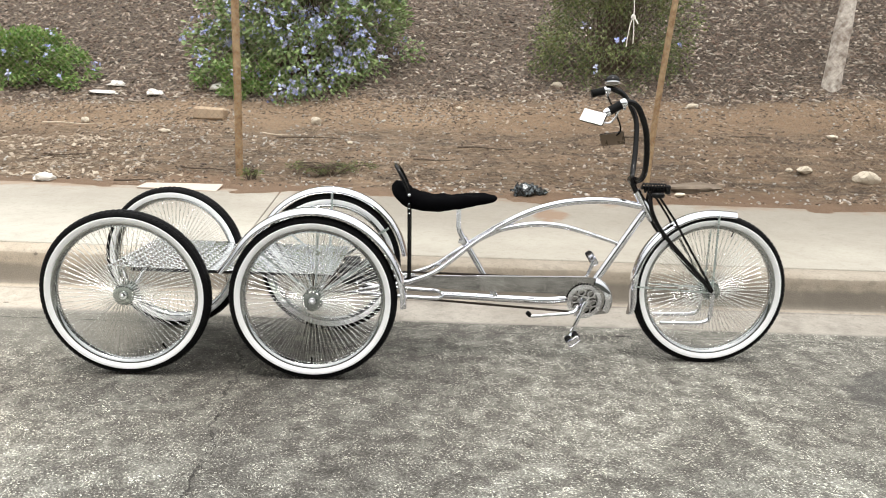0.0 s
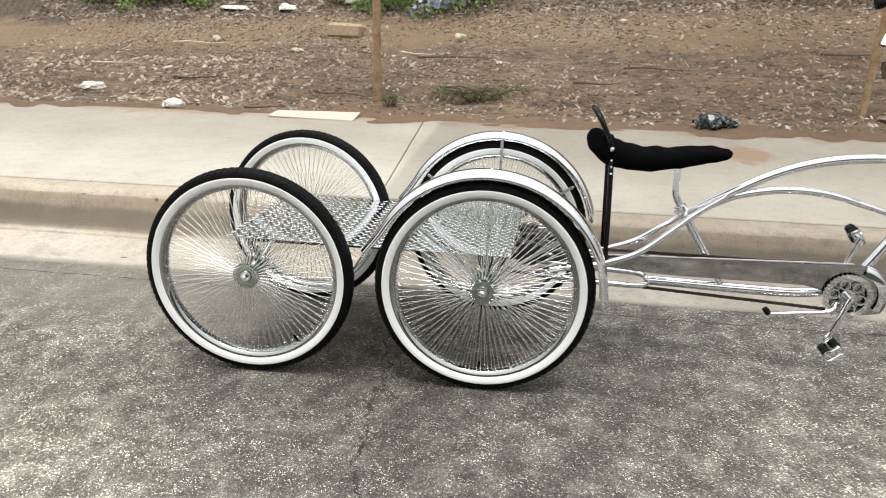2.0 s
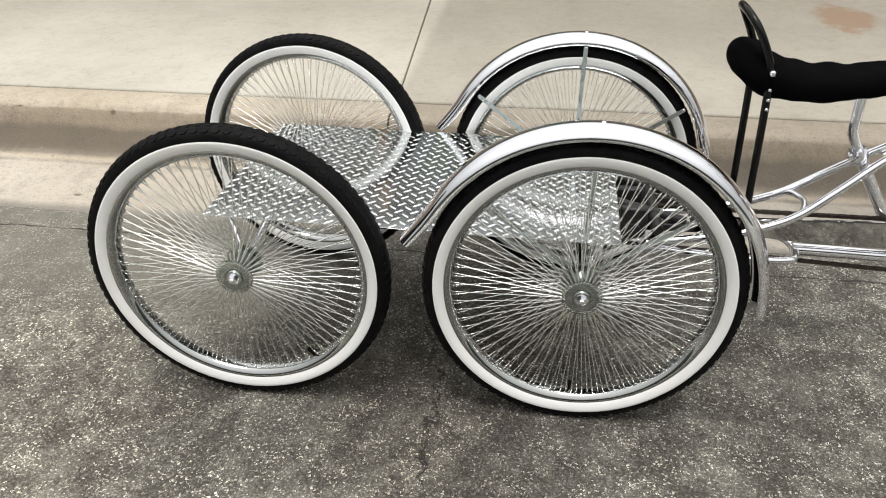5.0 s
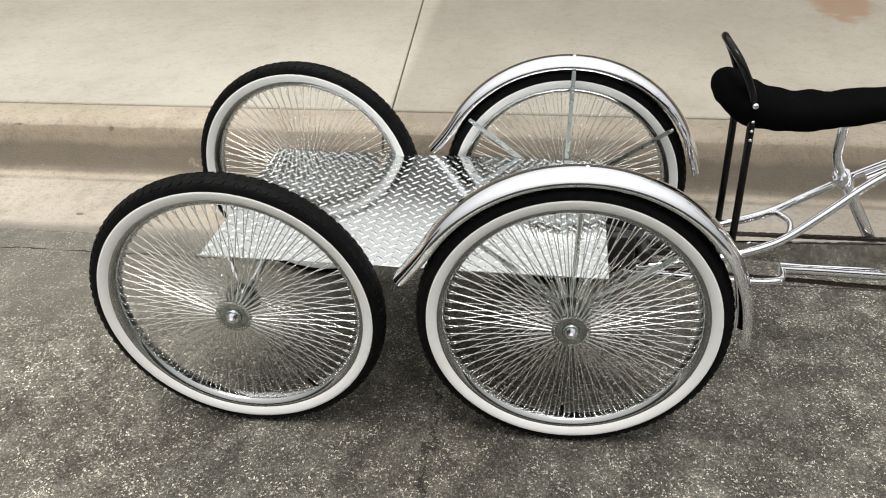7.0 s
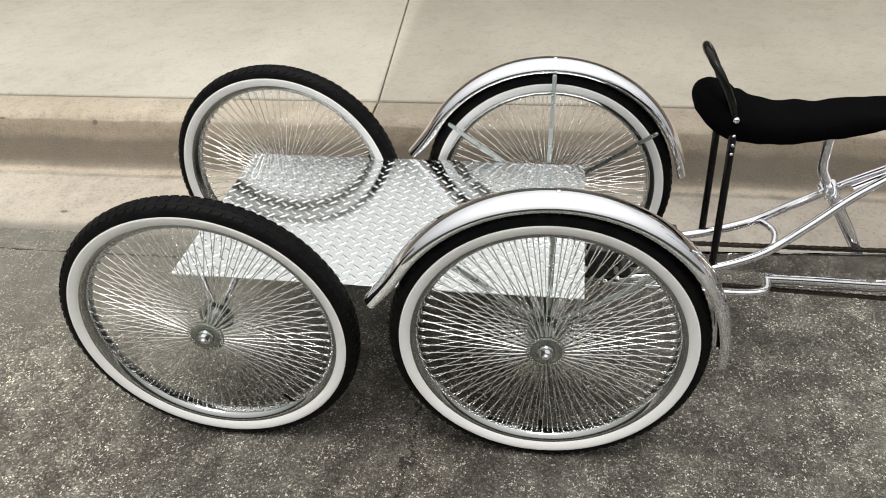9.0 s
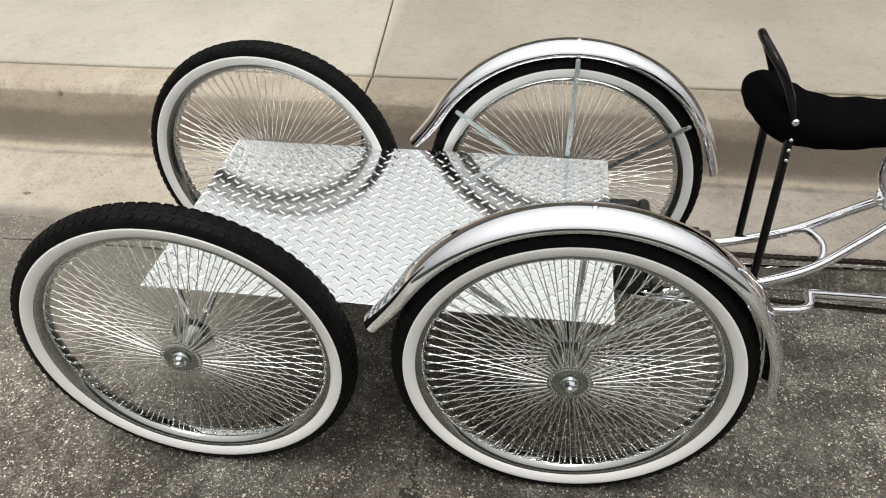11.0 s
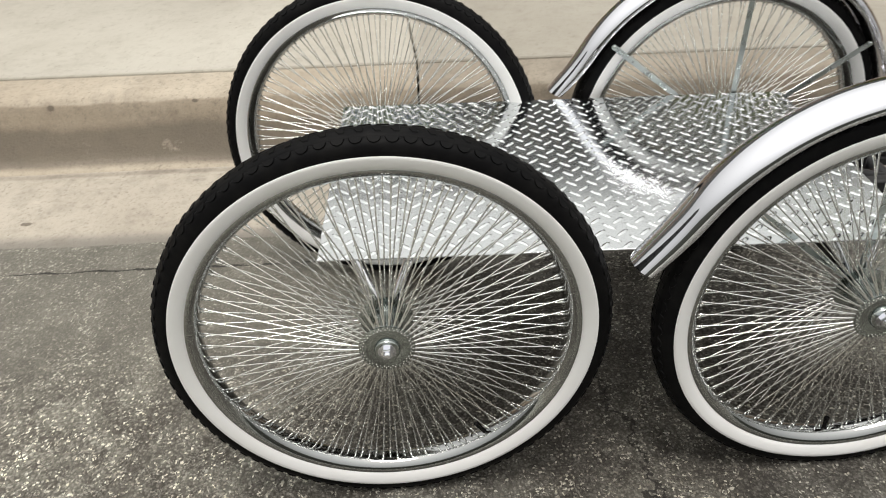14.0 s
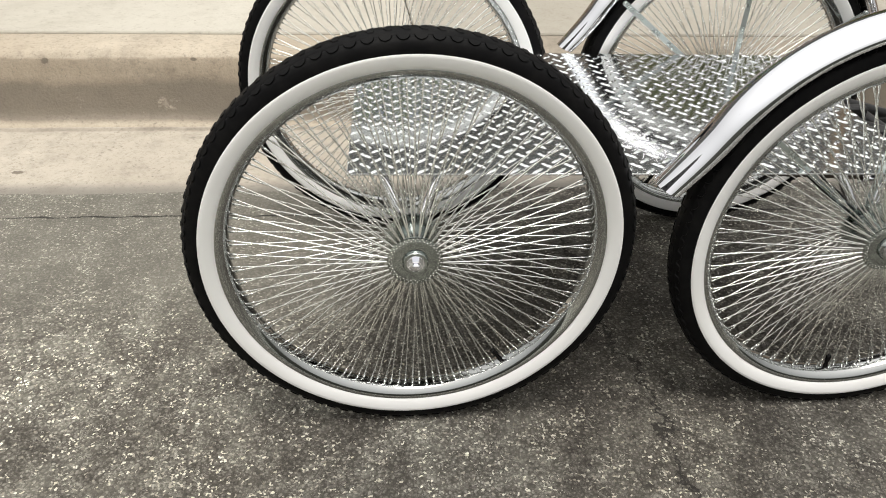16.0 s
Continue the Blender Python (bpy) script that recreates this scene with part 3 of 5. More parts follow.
# Kerb with its gutter pan, in lengths between joints.
profile = [(0.60, -0.06), (0.60, -0.034), (0.80, -0.020), (0.95, -0.008), (1.12, 0.004), (1.19, 0.013), (1.222, 0.026), (1.245, 0.05), (1.284, 0.140), (1.294, 0.160), (1.308, 0.175), (1.326, 0.183), (1.350, 0.1865), (KERB_BACK - 0.012, 0.187), (KERB_BACK - 0.0025, 0.180), (KERB_BACK - 0.0025, -0.05)]
kerb = thing("kerb", "tan concrete kerb with a stained gutter pan along the road", "kerb", STREET @ Matrix.Translation((0, 0, -0.006)), kind="structure")
for x0, x1 in zip(JOINTS, JOINTS[1:]):
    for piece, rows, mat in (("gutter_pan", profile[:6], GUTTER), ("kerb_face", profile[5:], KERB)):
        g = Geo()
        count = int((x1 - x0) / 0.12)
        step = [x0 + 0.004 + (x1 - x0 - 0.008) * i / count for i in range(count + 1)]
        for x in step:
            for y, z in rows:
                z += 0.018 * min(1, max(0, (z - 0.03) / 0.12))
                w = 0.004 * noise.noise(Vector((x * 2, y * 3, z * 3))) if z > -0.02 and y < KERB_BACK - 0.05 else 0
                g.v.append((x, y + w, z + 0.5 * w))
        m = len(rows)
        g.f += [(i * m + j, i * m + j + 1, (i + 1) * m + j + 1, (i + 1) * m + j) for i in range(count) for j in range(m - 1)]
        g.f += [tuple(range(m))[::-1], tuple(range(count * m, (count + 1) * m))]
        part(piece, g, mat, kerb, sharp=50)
setting("joint_bed", Geo().add(*box(-13, 13, 0.75, 3.52, -0.05, -0.03)), JOINT, "dark dirt in the joints of the concrete", "joint")
pavement = thing("pavement", "cream concrete pavement of long slabs, joints filled with dirt", "pavement", STREET @ Matrix.Translation((0, 0, 0.015)), kind="structure")
for x0, x1 in zip(JOINTS, JOINTS[1:]):
    g = Geo()
    skew = lambda x, y: x - 0.067 * (y - KERB_BACK)
    v, f = box(x0 + 0.0025, x1 - 0.0025, KERB_BACK + 0.0015, WALK_BACK, -0.03, 0.0, 0.005)
    g.add([(skew(p[0], p[1]), p[1], p[2] + walk_height(p[1]) if p[2] > -0.02 else p[2]) for p in v], f)
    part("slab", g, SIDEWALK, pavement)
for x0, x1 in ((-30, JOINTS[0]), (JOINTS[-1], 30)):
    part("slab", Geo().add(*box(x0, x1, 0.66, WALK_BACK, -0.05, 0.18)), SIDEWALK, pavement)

g = Geo()
xs = [-60, -30, -15] + [-9 + 0.14 * i for i in range(29)] + [-5 + 0.06 * i for i in range(207)] + [7.5 + 0.14 * i for i in range(43)] + [16, 30, 60]
ys = [3.10 + 0.05 * i for i in range(13)] + [3.8 + 0.1 * i for i in range(57)] + [9.6 + 0.4 * i for i in range(12)] + [16, 20, 25, 32, 45, 60]
g.add(*grid(xs, ys, bank))
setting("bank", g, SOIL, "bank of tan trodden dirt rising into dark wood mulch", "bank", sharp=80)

# ---- the lowrider tricycle ----
MID, FRONT, LIFT = 0.395, 0.375, 0.014
R, TYRE = 0.326, 0.977
trike = thing("lowrider_tricycle", "stretched chrome lowrider tricycle with four whitewall rear wheels", "tricycle", Matrix.Translation((0, 0, LIFT)))
# name, centre, and lean about the axle's cross directions (yaw, camber, degrees)
WHEELS = (("near_rear", 0.0, 0.045, 0.329, 0.0, -1.4), ("near_front", 0.750, 0.049, 0.3255, 0.0, 0.0), ("far_rear", -0.005, 0.707, 0.333, -5.0, 1.2), ("far_front", 0.745, 0.707, 0.327, 0.0, 0.0), ("steer", 2.491, FRONT, 0.331, 0.0, 0.0))

# Meshes of one wheel, on the y axis.
half = [(0.293, 0.014), (0.296, 0.0200), (0.302, 0.0245), (0.311, 0.0275), (0.320, 0.0290), (0.329, 0.0288), (0.337, 0.0262), (0.3405, 0.0234), (0.3432, 0.0198), (0.3442, 0.0168), (0.3440, 0.0155), (0.3460, 0.0138), (0.3480, 0.0090), (0.3486, 0.004)]
g = Geo().add(*lathe(half + [(r, -y) for r, y in reversed(half)], 128))
for i in range(92):
    for side in (-1, 1):
        # half-moon lug on the shoulder, its flat edge towards the crown
        a = 2 * math.pi * (i + 0.25 * side) / 92
        low = [(0.3398, 0.0240, 0.0), (0.3411, 0.0227, 0.0060), (0.3430, 0.0200, 0.0086), (0.3444, 0.0160, 0.0092), (0.3444, 0.0160, -0.0092), (0.3430, 0.0200, -0.0086), (0.3411, 0.0227, -0.0060)]
        v = [(r, side * y, z) for r, y, z in low] + [(r + 0.0017, side * (y + 0.0012), z * 0.9) for r, y, z in low]
        f = [tuple(range(7, 14))] + [(j, (j + 1) % 7, 7 + (j + 1) % 7, 7 + j) for j in range(7)]
        g.add(v, [face[::side] for face in f], Matrix.Rotation(-a, 4, "Y"))
    # centre rib block, a small arrow
    a = 2 * math.pi * (i + 0.5) / 92
    v = [(0.3478, -0.009, -0.004), (0.3478, 0.009, -0.004), (0.3478, 0.009, 0.004), (0.3478, 0.0, 0.009), (0.3478, -0.009, 0.004)]
    v += [(0.3497, y * 0.85, z * 0.85) for _, y, z in v]
    g.add(v, [(5, 6, 7, 8, 9)] + [(j, (j + 1) % 5, 5 + (j + 1) % 5, 5 + j) for j in range(5)], Matrix.Rotation(-a, 4, "Y"))
TYRE_MESH = g.mesh("tyre", RUBBER, 40)
g = Geo()
for side in (-1, 1):
    ring = [(0.2970, 0.0180), (0.2988, 0.0228), (0.3040, 0.0262), (0.3110, 0.0288), (0.3180, 0.0301), (0.3222, 0.0303), (0.3230, 0.0295), (0.3220, 0.0260), (0.3090, 0.0240)]
    v, f = lathe(ring, 128)
    g.add([(x, side * y, z) for x, y, z in v], [face[::side] for face in f])
WALL_MESH = g.mesh("whitewall", WHITE, 50)
ring = [(0.2985, 0.0190), (0.3000, 0.0220), (0.2990, 0.0240), (0.2968, 0.0240), (0.2915, 0.0212), (0.2860, 0.0162), (0.2825, 0.0105), (0.2812, 0.0040)]
g = Geo().add(*lathe(ring + [(r, -y) for r, y in reversed(ring)], 128))
RIM_MESH = g.mesh("wheel", RIM, 50)
g = Geo()
g.add(*lathe([(0.0275, -0.038), (0.025, -0.030), (0.024, -0.010), (0.024, 0.010), (0.025, 0.030), (0.0275, 0.038)], 48, closed=False))
for side in (-1, 1):
    v, f = lathe([(0.012, 0.0370), (0.0415, 0.0370), (0.0430, 0.0380), (0.0430, 0.0398), (0.0415, 0.0408), (0.031, 0.0414), (0.012, 0.0420)], 64)
    g.add([(x, side * y, z) for x, y, z in v], [face[::side] for face in f])
    v, f = lathe([(0.006, 0.0415), (0.0200, 0.0415), (0.0200, 0.0455), (0.0180, 0.0485), (0.006, 0.0485)], 32)
    g.add([(x, side * y, z) for x, y, z in v], [face[::side] for face in f])
HUB_MESH = g.mesh("hub", HUB, 35)
HEAD_MESH = []
for side in (-1, 1):
    g = Geo()
    for i in range(72):
        a = 2 * math.pi * i / 72
        r = 0.0398 if i % 2 else 0.0366
        v, f = blob(0.0012, 0, rough=0, detail=1)
        g.add(v, f, Matrix.Translation((r * math.cos(a), side * 0.0412, r * math.sin(a))))
    HEAD_MESH.append(g.mesh("spoke_head_ring", SPOKE))
g = Geo()
g.add(*tube([(0, -0.063, 0), (0, 0.063, 0)], 0.0050, 14))
for side in (-1, 1):
    for v, f in (hexnut(0.0105, 0.0500, 0.0585), disc(0.0140, 0.0483, 0.0502, 24, 0.0004), lathe([(0.0002, 0.0640), (0.0045, 0.0636), (0.0068, 0.0605), (0.0068, 0.0585)], 16, closed=False)):
        g.add([(x, side * y, z) for x, y, z in v], [face[::side] for face in f])
AXLE_MESH = g.mesh("axle_nuts", CHROME, 30)


def spoke(side, lean):
    """One spoke with its nipple, reaching the rim straight up."""
    a = lean * radians(2.5)
    foot = Vector((0.0388 * math.sin(a), side * 0.0342, 0.0388 * math.cos(a)))
    tip = Vector((0, side * 0.003, 0.2822))
    way = (tip - foot).normalized()
    s = Geo().add(*tube([foot, tip], 0.00126, 5, caps=False))
    return s.add(*tube([tip - way * 0.014, tip - way * 0.0125, tip + way * 0.004], [0.0014, 0.0019, 0.0019], 6))


SPOKES = {(s, l): spoke(s, l) for s in (-1, 1) for l in (-1, 1)}
SPOKE_MESH = {key: s.mesh("spoke", SPOKE, 180) for key, s in SPOKES.items()}
RING = Geo()
PLACES = []
for i in range(144):
    side = 1 if i % 2 else -1
    lean = 1 if (i // 2) % 2 else -1
    PLACES.append((side, lean, Matrix.Rotation(2 * math.pi * i / 144, 4, "Y")))
    RING.add(SPOKES[side, lean].v, SPOKES[side, lean].f, PLACES[-1][2])
RING_MESH = RING.mesh("spokes", SPOKE, 180)
g = Geo().add(*tube([(0, 0, 0), (0, 0, 0.004), (0, 0, 0.018)], [0.0048, 0.0036, 0.0034], 10)).add(*tube([(0, 0, 0.015), (0, 0, 0.026)], 0.0046, 10))
CAP_MESH = g.mesh("valve", BLACK)
for index, (where, wx, wy, wz, yaw, camber) in enumerate(WHEELS):
    turn, valve = ((0.0, 2.55), (0.35, 3.14), (-0.3, 1.3), (0.8, 3.6), (0.5, 0.3))[index]
    wheel = part("wheel", RIM_MESH, RIM, trike, "chrome wheel with many fine spokes and a whitewall tyre", Matrix.Translation((wx, wy, wz)) @ Matrix.Rotation(radians(yaw), 4, "Z") @ Matrix.Rotation(radians(-camber), 4, "X") @ Matrix.Scale(0.995 if where == "steer" else TYRE, 4) @ Matrix.Rotation(turn, 4, "Y"))
    part("tyre", TYRE_MESH, RUBBER, wheel, "black rubber tyre with a notched tread")
    part("whitewall", WALL_MESH, WHITE, wheel, "white rubber sidewall band")
    narrow = Matrix.Scale(0.88, 4, (0, 1, 0))
    part("hub", HUB_MESH, HUB, wheel, m=narrow)
    for ring_mesh in HEAD_MESH:
        part("spoke_head_ring", ring_mesh, SPOKE, wheel, m=narrow)
    part("axle", AXLE_MESH, CHROME, wheel, m=narrow)
    part("valve", CAP_MESH, BLACK, wheel, "black valve cap", Matrix.Rotation(valve - turn, 4, "Y") @ Matrix.Translation((0.006, 0, 0.2822)) @ Matrix.Rotation(math.pi, 4, "X"))
    if index < 2:
        for side, lean, m in PLACES:
            part("spoke", SPOKE_MESH[side, lean], SPOKE, wheel, m=m)
    else:
        tagged(part("spokes", RING_MESH, SPOKE, wheel), kind="stuff")


def fender(start, stop, radius, wide, tails, name="fender"):
    """A rolled chrome mudguard about the y axis; angles in degrees from +x over the top."""
    section = []
    for j in range(15):
        a = -1.40 + 2.80 * j / 14
        section.append((math.cos(a) * 0.026 - 0.024, math.sin(a) / math.sin(1.40) * wide / 2))
    section = [(section[0][0] - 0.004, section[0][1])] + section + [(section[-1][0] - 0.004, section[-1][1])]
    inner = [(r - 0.0016, y * 0.965) for r, y in section]
    loop = section + inner[::-1]
    n = 72
    v, f = [], []
    for i in range(n + 1):
        t = i / n
        a = radians(start + (stop - start) * t)
        flare = tails[0] * max(0, 1 - t / 0.10) ** 2 + tails[1] * max(0, 1 - (1 - t) / 0.10) ** 2
        thin = 1 - 0.10 * (max(0, 1 - (1 - t) / 0.10) ** 1.3 if tails[1] > 0 else 0)
        for r, y in loop:
            rr = radius + flare + r * thin
            v.append((rr * math.cos(a), y * thin, rr * math.sin(a)))
    k = len(loop)
    for i in range(n):
        for j in range(k):
            f.append((i * k + j, (i + 1) * k + j, (i + 1) * k + (j + 1) % k, i * k + (j + 1) % k))
    f += [tuple(range(k)), tuple(range(n * k, (n + 1) * k))[::-1]]
    return Geo().add(v, f)


def stay(a, b, wide=0.011, thick=0.0025):
    """A flat bar from a to b with rounded, bolted ends; its flat side faces y."""
    a, b = Vector(a), Vector(b)
    way = (b - a).normalized()
    across = Vector((0, 1, 0)).cross(way).normalized()
    out = Vector((0, 1, 0))
    rim = [(a, ang) for ang in [math.pi / 2 + math.pi * i / 6 for i in range(7)]] + [(b, ang) for ang in [-math.pi / 2 + math.pi * i / 6 for i in range(7)]]
    outline = [p + way * math.cos(ang) * wide / 2 + across * math.sin(ang) * wide / 2 for p, ang in rim]
    n = len(outline)
    v = [p - out * thick / 2 for p in outline] + [p + out * thick / 2 for p in outline]
    f = [tuple(range(n)), tuple(range(n, 2 * n))[::-1]] + [(i, n + i, n + (i + 1) % n, (i + 1) % n) for i in range(n)]
    s = Geo().add(v, f)
    for p in (a, b):
        v2, f2 = disc(wide * 0.42, -thick / 2 - 0.003, thick / 2 + 0.003, 10, 0.001)
        s.add([(x + p.x, y + p.y, z + p.z) for x, y, z in v2], f2)
    return s


for wx, wy, inside, front in ((0.752, 0.049, 1, -4), (0.745, 0.707, -1, 8)):
    at = Matrix.Translation((wx, wy, R))
    guard = part("fender", fender(front, 165, 0.374, 0.076, (0.004, 0.026)), CHROME, trike, "polished chrome fender with a flared tail", at, 60)
    y = inside * 0.0495
    for a, r in ((88.5, 0.344), (142, 0.334), (34, 0.334)):
        part("fender_stay", stay((0.012 * math.cos(radians(a)), y, 0.012 * math.sin(radians(a))), (r * math.cos(radians(a)), y * 0.9, r * math.sin(radians(a)))), STEEL, guard, "flat zinc-plated stay")
    v, f = blob(0.006, 0, (1, 1, 0.6), 2, 0)
    part("bolt", Geo().add(v, f, Matrix.Translation((0.01, 0, 0.3745))), CHROME, guard)
at = Matrix.Translation((2.491, FRONT, 0.331))
guard = part("front_fender", fender(76, 199, 0.360, 0.072, (0.006, 0.024)), CHROME, trike, "polished chrome front fender", at, 60)
for y in (-0.0495, 0.0495):
    part("fender_stay", stay((0, y, 0.01), (0, y * 0.85, 0.342), 0.009), STEEL, guard)
    part("fender_stay", stay((-0.01, y, -0.004), (-0.344, y * 0.85, 0.012), 0.007), STEEL, guard)

# Diamond plate deck on its black underframe.
g = Geo().add(*box(-0.463, 0.463, -0.286, 0.286, -0.0015, 0.0015, 0.0008))
deck = part("deck", g, PLATE, trike, "bright aluminium diamond plate deck", pose(0.373, 0.377, 0.423, 0, 0.2, -1.8))
g = Geo()
lug = []
for i in range(9):
    t = -1 + i / 4
    w = 0.0038 * math.sqrt(max(0.0, 1 - t * t)) + 0.0002
    lug.append((t * 0.0140, w))
for row in range(32):
    for col in range(26):
        x = -0.454 + 0.0178 * (2 * col + row % 2)
        y = -0.275 + 0.0178 * row
        if x > 0.455 or y > 0.277:
            continue
        a = radians(-45 if row % 2 else 45)
        v = [(u, -w, 0.0) for u, w in lug] + [(u * 0.8, 0, 0.0022 if 0 < i < 8 else 0.0005) for i, (u, w) in enumerate(lug)] + [(u, w, 0.0) for u, w in lug]
        f = [(j, j + 1, 10 + j, 9 + j) for j in range(8)] + [(9 + j, 10 + j, 19 + j, 18 + j) for j in range(8)]
        g.add(v, f, Matrix.Translation((x, y, 0.00155)) @ Matrix.Rotation(a, 4, "Z"))
tagged(part("tread", g, PLATE, deck, sharp=60), kind="stuff")
for y0 in (0.175, 0.545):
    part("underframe_rail", Geo().add(*box(-0.03, 0.825, y0, y0 + 0.028, 0.388, 0.4205, 0.003)), BLACK_MATT, trike, "black painted square steel rail")
for x0 in (-0.02, 0.36, 0.735):
    part("underframe_crossbar", Geo().add(*box(x0, x0 + 0.028, 0.204, 0.544, 0.392, 0.4195, 0.003)), BLACK_MATT, trike, "black painted square steel crossbar")
for wx, wy, inside in ((0.0, 0.045, 1), (0.752, 0.049, 1), (-0.005, 0.707, -1), (0.745, 0.707, -1)):
    y = wy + inside * 0.0565
    g = Geo()
    for dx in (-0.05, 0.05):
        g.add(*tube(spline([(wx + dx * 0.2, y, R), (wx + dx * 0.45, y + inside * 0.012, R + 0.035), (wx + dx, y + inside * 0.045, 0.421)], 5), 0.0085, 12))
    g.add(*tube([(wx, y - inside * 0.006, R), (wx, y + inside * 0.006, R)], 0.017, 18))
    part("wheel_bracket", g, CHROME, trike, "chrome V-shaped wheel bracket")
for wx in (0.752,):
    part("rear_axle", Geo().add(*tube([(wx, 0.115, R), (wx, 0.63, R)], 0.010, 14)), BLACK_MATT, trike)
    v, f = lathe([(0.028, -0.002), (0.050, -0.002), (0.050, 0.002), (0.028, 0.002)], 36)
    part("rear_sprocket", Geo().add(v, f, Matrix.Translation((wx, MID - 0.026, R))), CHAIN, trike)
# black hitch between deck and frame
g = Geo()
for y0 in (MID - 0.085, MID + 0.06):
    g.add(*box(0.80, 1.07, y0, y0 + 0.022, 0.336, 0.356, 0.003))
    g.add(*tube([(0.83, y0 + 0.012, 0.405), (1.00, y0 + 0.012, 0.36)], 0.011, 10))
g.add(*box(0.90, 0.93, MID - 0.085, MID + 0.085, 0.338, 0.362, 0.003))
g.add(*box(1.02, 1.045, MID - 0.085, MID + 0.085, 0.338, 0.362, 0.003))
part("hitch", g, BLACK_MATT, trike, "black steel hitch under the seat")
for y0 in (MID - 0.118, MID - 0.012, MID + 0.094):
    g = Geo().add(*box(0.842, 0.905, y0, y0 + 0.024, 0.330, 0.408, 0.004)).add(*tube([(0.874, y0 - 0.008, 0.352), (0.874, y0 + 0.032, 0.352)], 0.019, 16))
    part("hitch_plate", g, BLACK_MATT, trike, "black steel hitch plate with a round boss")
part("hitch_bar", Geo().add(*tube([(0.925, MID - 0.15, 0.372), (0.925, MID + 0.15, 0.372)], 0.014, 14)), BLACK_MATT, trike, "black steel cross bar")

# Chrome frame.
T = 0.0135
for s in (-1, 1):
    pts = [(0.93, MID + s * 0.075, 0.318), (1.05, MID + s * 0.076, 0.338), (1.14, MID + s * 0.075, 0.356), (1.252, MID + s * 0.068, 0.398), (1.34, MID + s * 0.052, 0.462), (1.43, MID + s * 0.030, 0.532), (1.52, MID + s * 0.014, 0.591)]
    part("rear_arch_tube", Geo().add(*tube(spline(pts), 0.0105, 14)), CHROME, trike)
    pts = [(0.90, MID + s * 0.07, 0.305), (1.05, MID + s * 0.07, 0.293), (1.20, MID + s * 0.07, 0.285), (1.262, MID + s * 0.064, 0.283), (1.288, MID + s * 0.045, 0.282), (1.300, MID, 0.2815)]
    part("chain_stay", Geo().add(*tube(spline(pts), 0.0098, 14)), CHROME, trike)
pts = [(1.50, MID, 0.580), (1.645, MID, 0.660), (1.769, MID, 0.706), (1.894, MID, 0.729), (2.035, MID, 0.734), (2.165, MID, 0.716)]
part("top_tube", Geo().add(*tube(spline(pts), 0.0155, 18)), CHROME, trike)
pts = [(1.44, MID, 0.536), (1.50, MID, 0.569), (1.573, MID, 0.598), (1.699, MID, 0.619), (1.827, MID, 0.613), (1.958, MID, 0.580), (2.10, MID, 0.535)]
part("second_top_tube", Geo().add(*tube(spline(pts), [0.0125] * 30 + [0.0125 - 0.0045 * i / 18 for i in range(19)], 14)), CHROME, trike)
part("down_tube", Geo().add(*tube([(2.185, MID, 0.690), (1.985, MID, 0.362), (1.945, MID, 0.300)], 0.017, 18)), CHROME, trike)
part("head_tube", Geo().add(*tube([(2.140, MID, 0.782), (2.146, MID, 0.775), (2.217, MID, 0.665), (2.222, MID, 0.657)], [0.0205, 0.0185, 0.0185, 0.0205], 20)), CHROME, trike)
part("lower_tube", Geo().add(*tube(spline([(1.292, MID, 0.2815), (1.40, MID, 0.279), (1.60, MID, 0.272), (1.78, MID, 0.270), (1.91, MID, 0.284)]), 0.0165, 16)), CHROME, trike)
part("bottom_bracket", Geo().add(*lathe([(0.002, -0.038), (0.021, -0.038), (0.023, -0.035), (0.023, 0.035), (0.021, 0.038), (0.002, 0.038)], 28, closed=False)), CHROME, trike, m=Matrix.Translation((1.935, MID, 0.288)))
part("seat_tube", Geo().add(*tube([(1.392, MID, 0.530), (1.540, MID, 0.285)], 0.0135, 16)), CHROME, trike)
pts = spline([(1.360, MID, 0.690), (1.360, MID, 0.640), (1.362, MID, 0.590), (1.378, MID, 0.555), (1.394, MID, 0.527)])
g = Geo().add(*tube(pts, 0.0115, 14))
part("seat_post", g, CHROME, trike)
g = Geo().add(*tube([(1.381, MID, 0.548), (1.398, MID, 0.520)], 0.0185, 18)).add(*tube([(1.378, MID - 0.03, 0.533), (1.378, MID + 0.03, 0.533)], 0.006, 10)).add(*box(1.362, 1.384, MID - 0.012, MID + 0.012, 0.524, 0.541, 0.003))
part("seat_clamp", g, CHROME, trike)
g = Geo().add(*tube(spline([(1.245, MID - 0.068, 0.396), (1.275, MID - 0.055, 0.408), (1.292, MID, 0.414), (1.275, MID + 0.055, 0.408), (1.245, MID + 0.068, 0.396)]), 0.0075, 10))
part("bridge_tube", g, CHROME, trike)

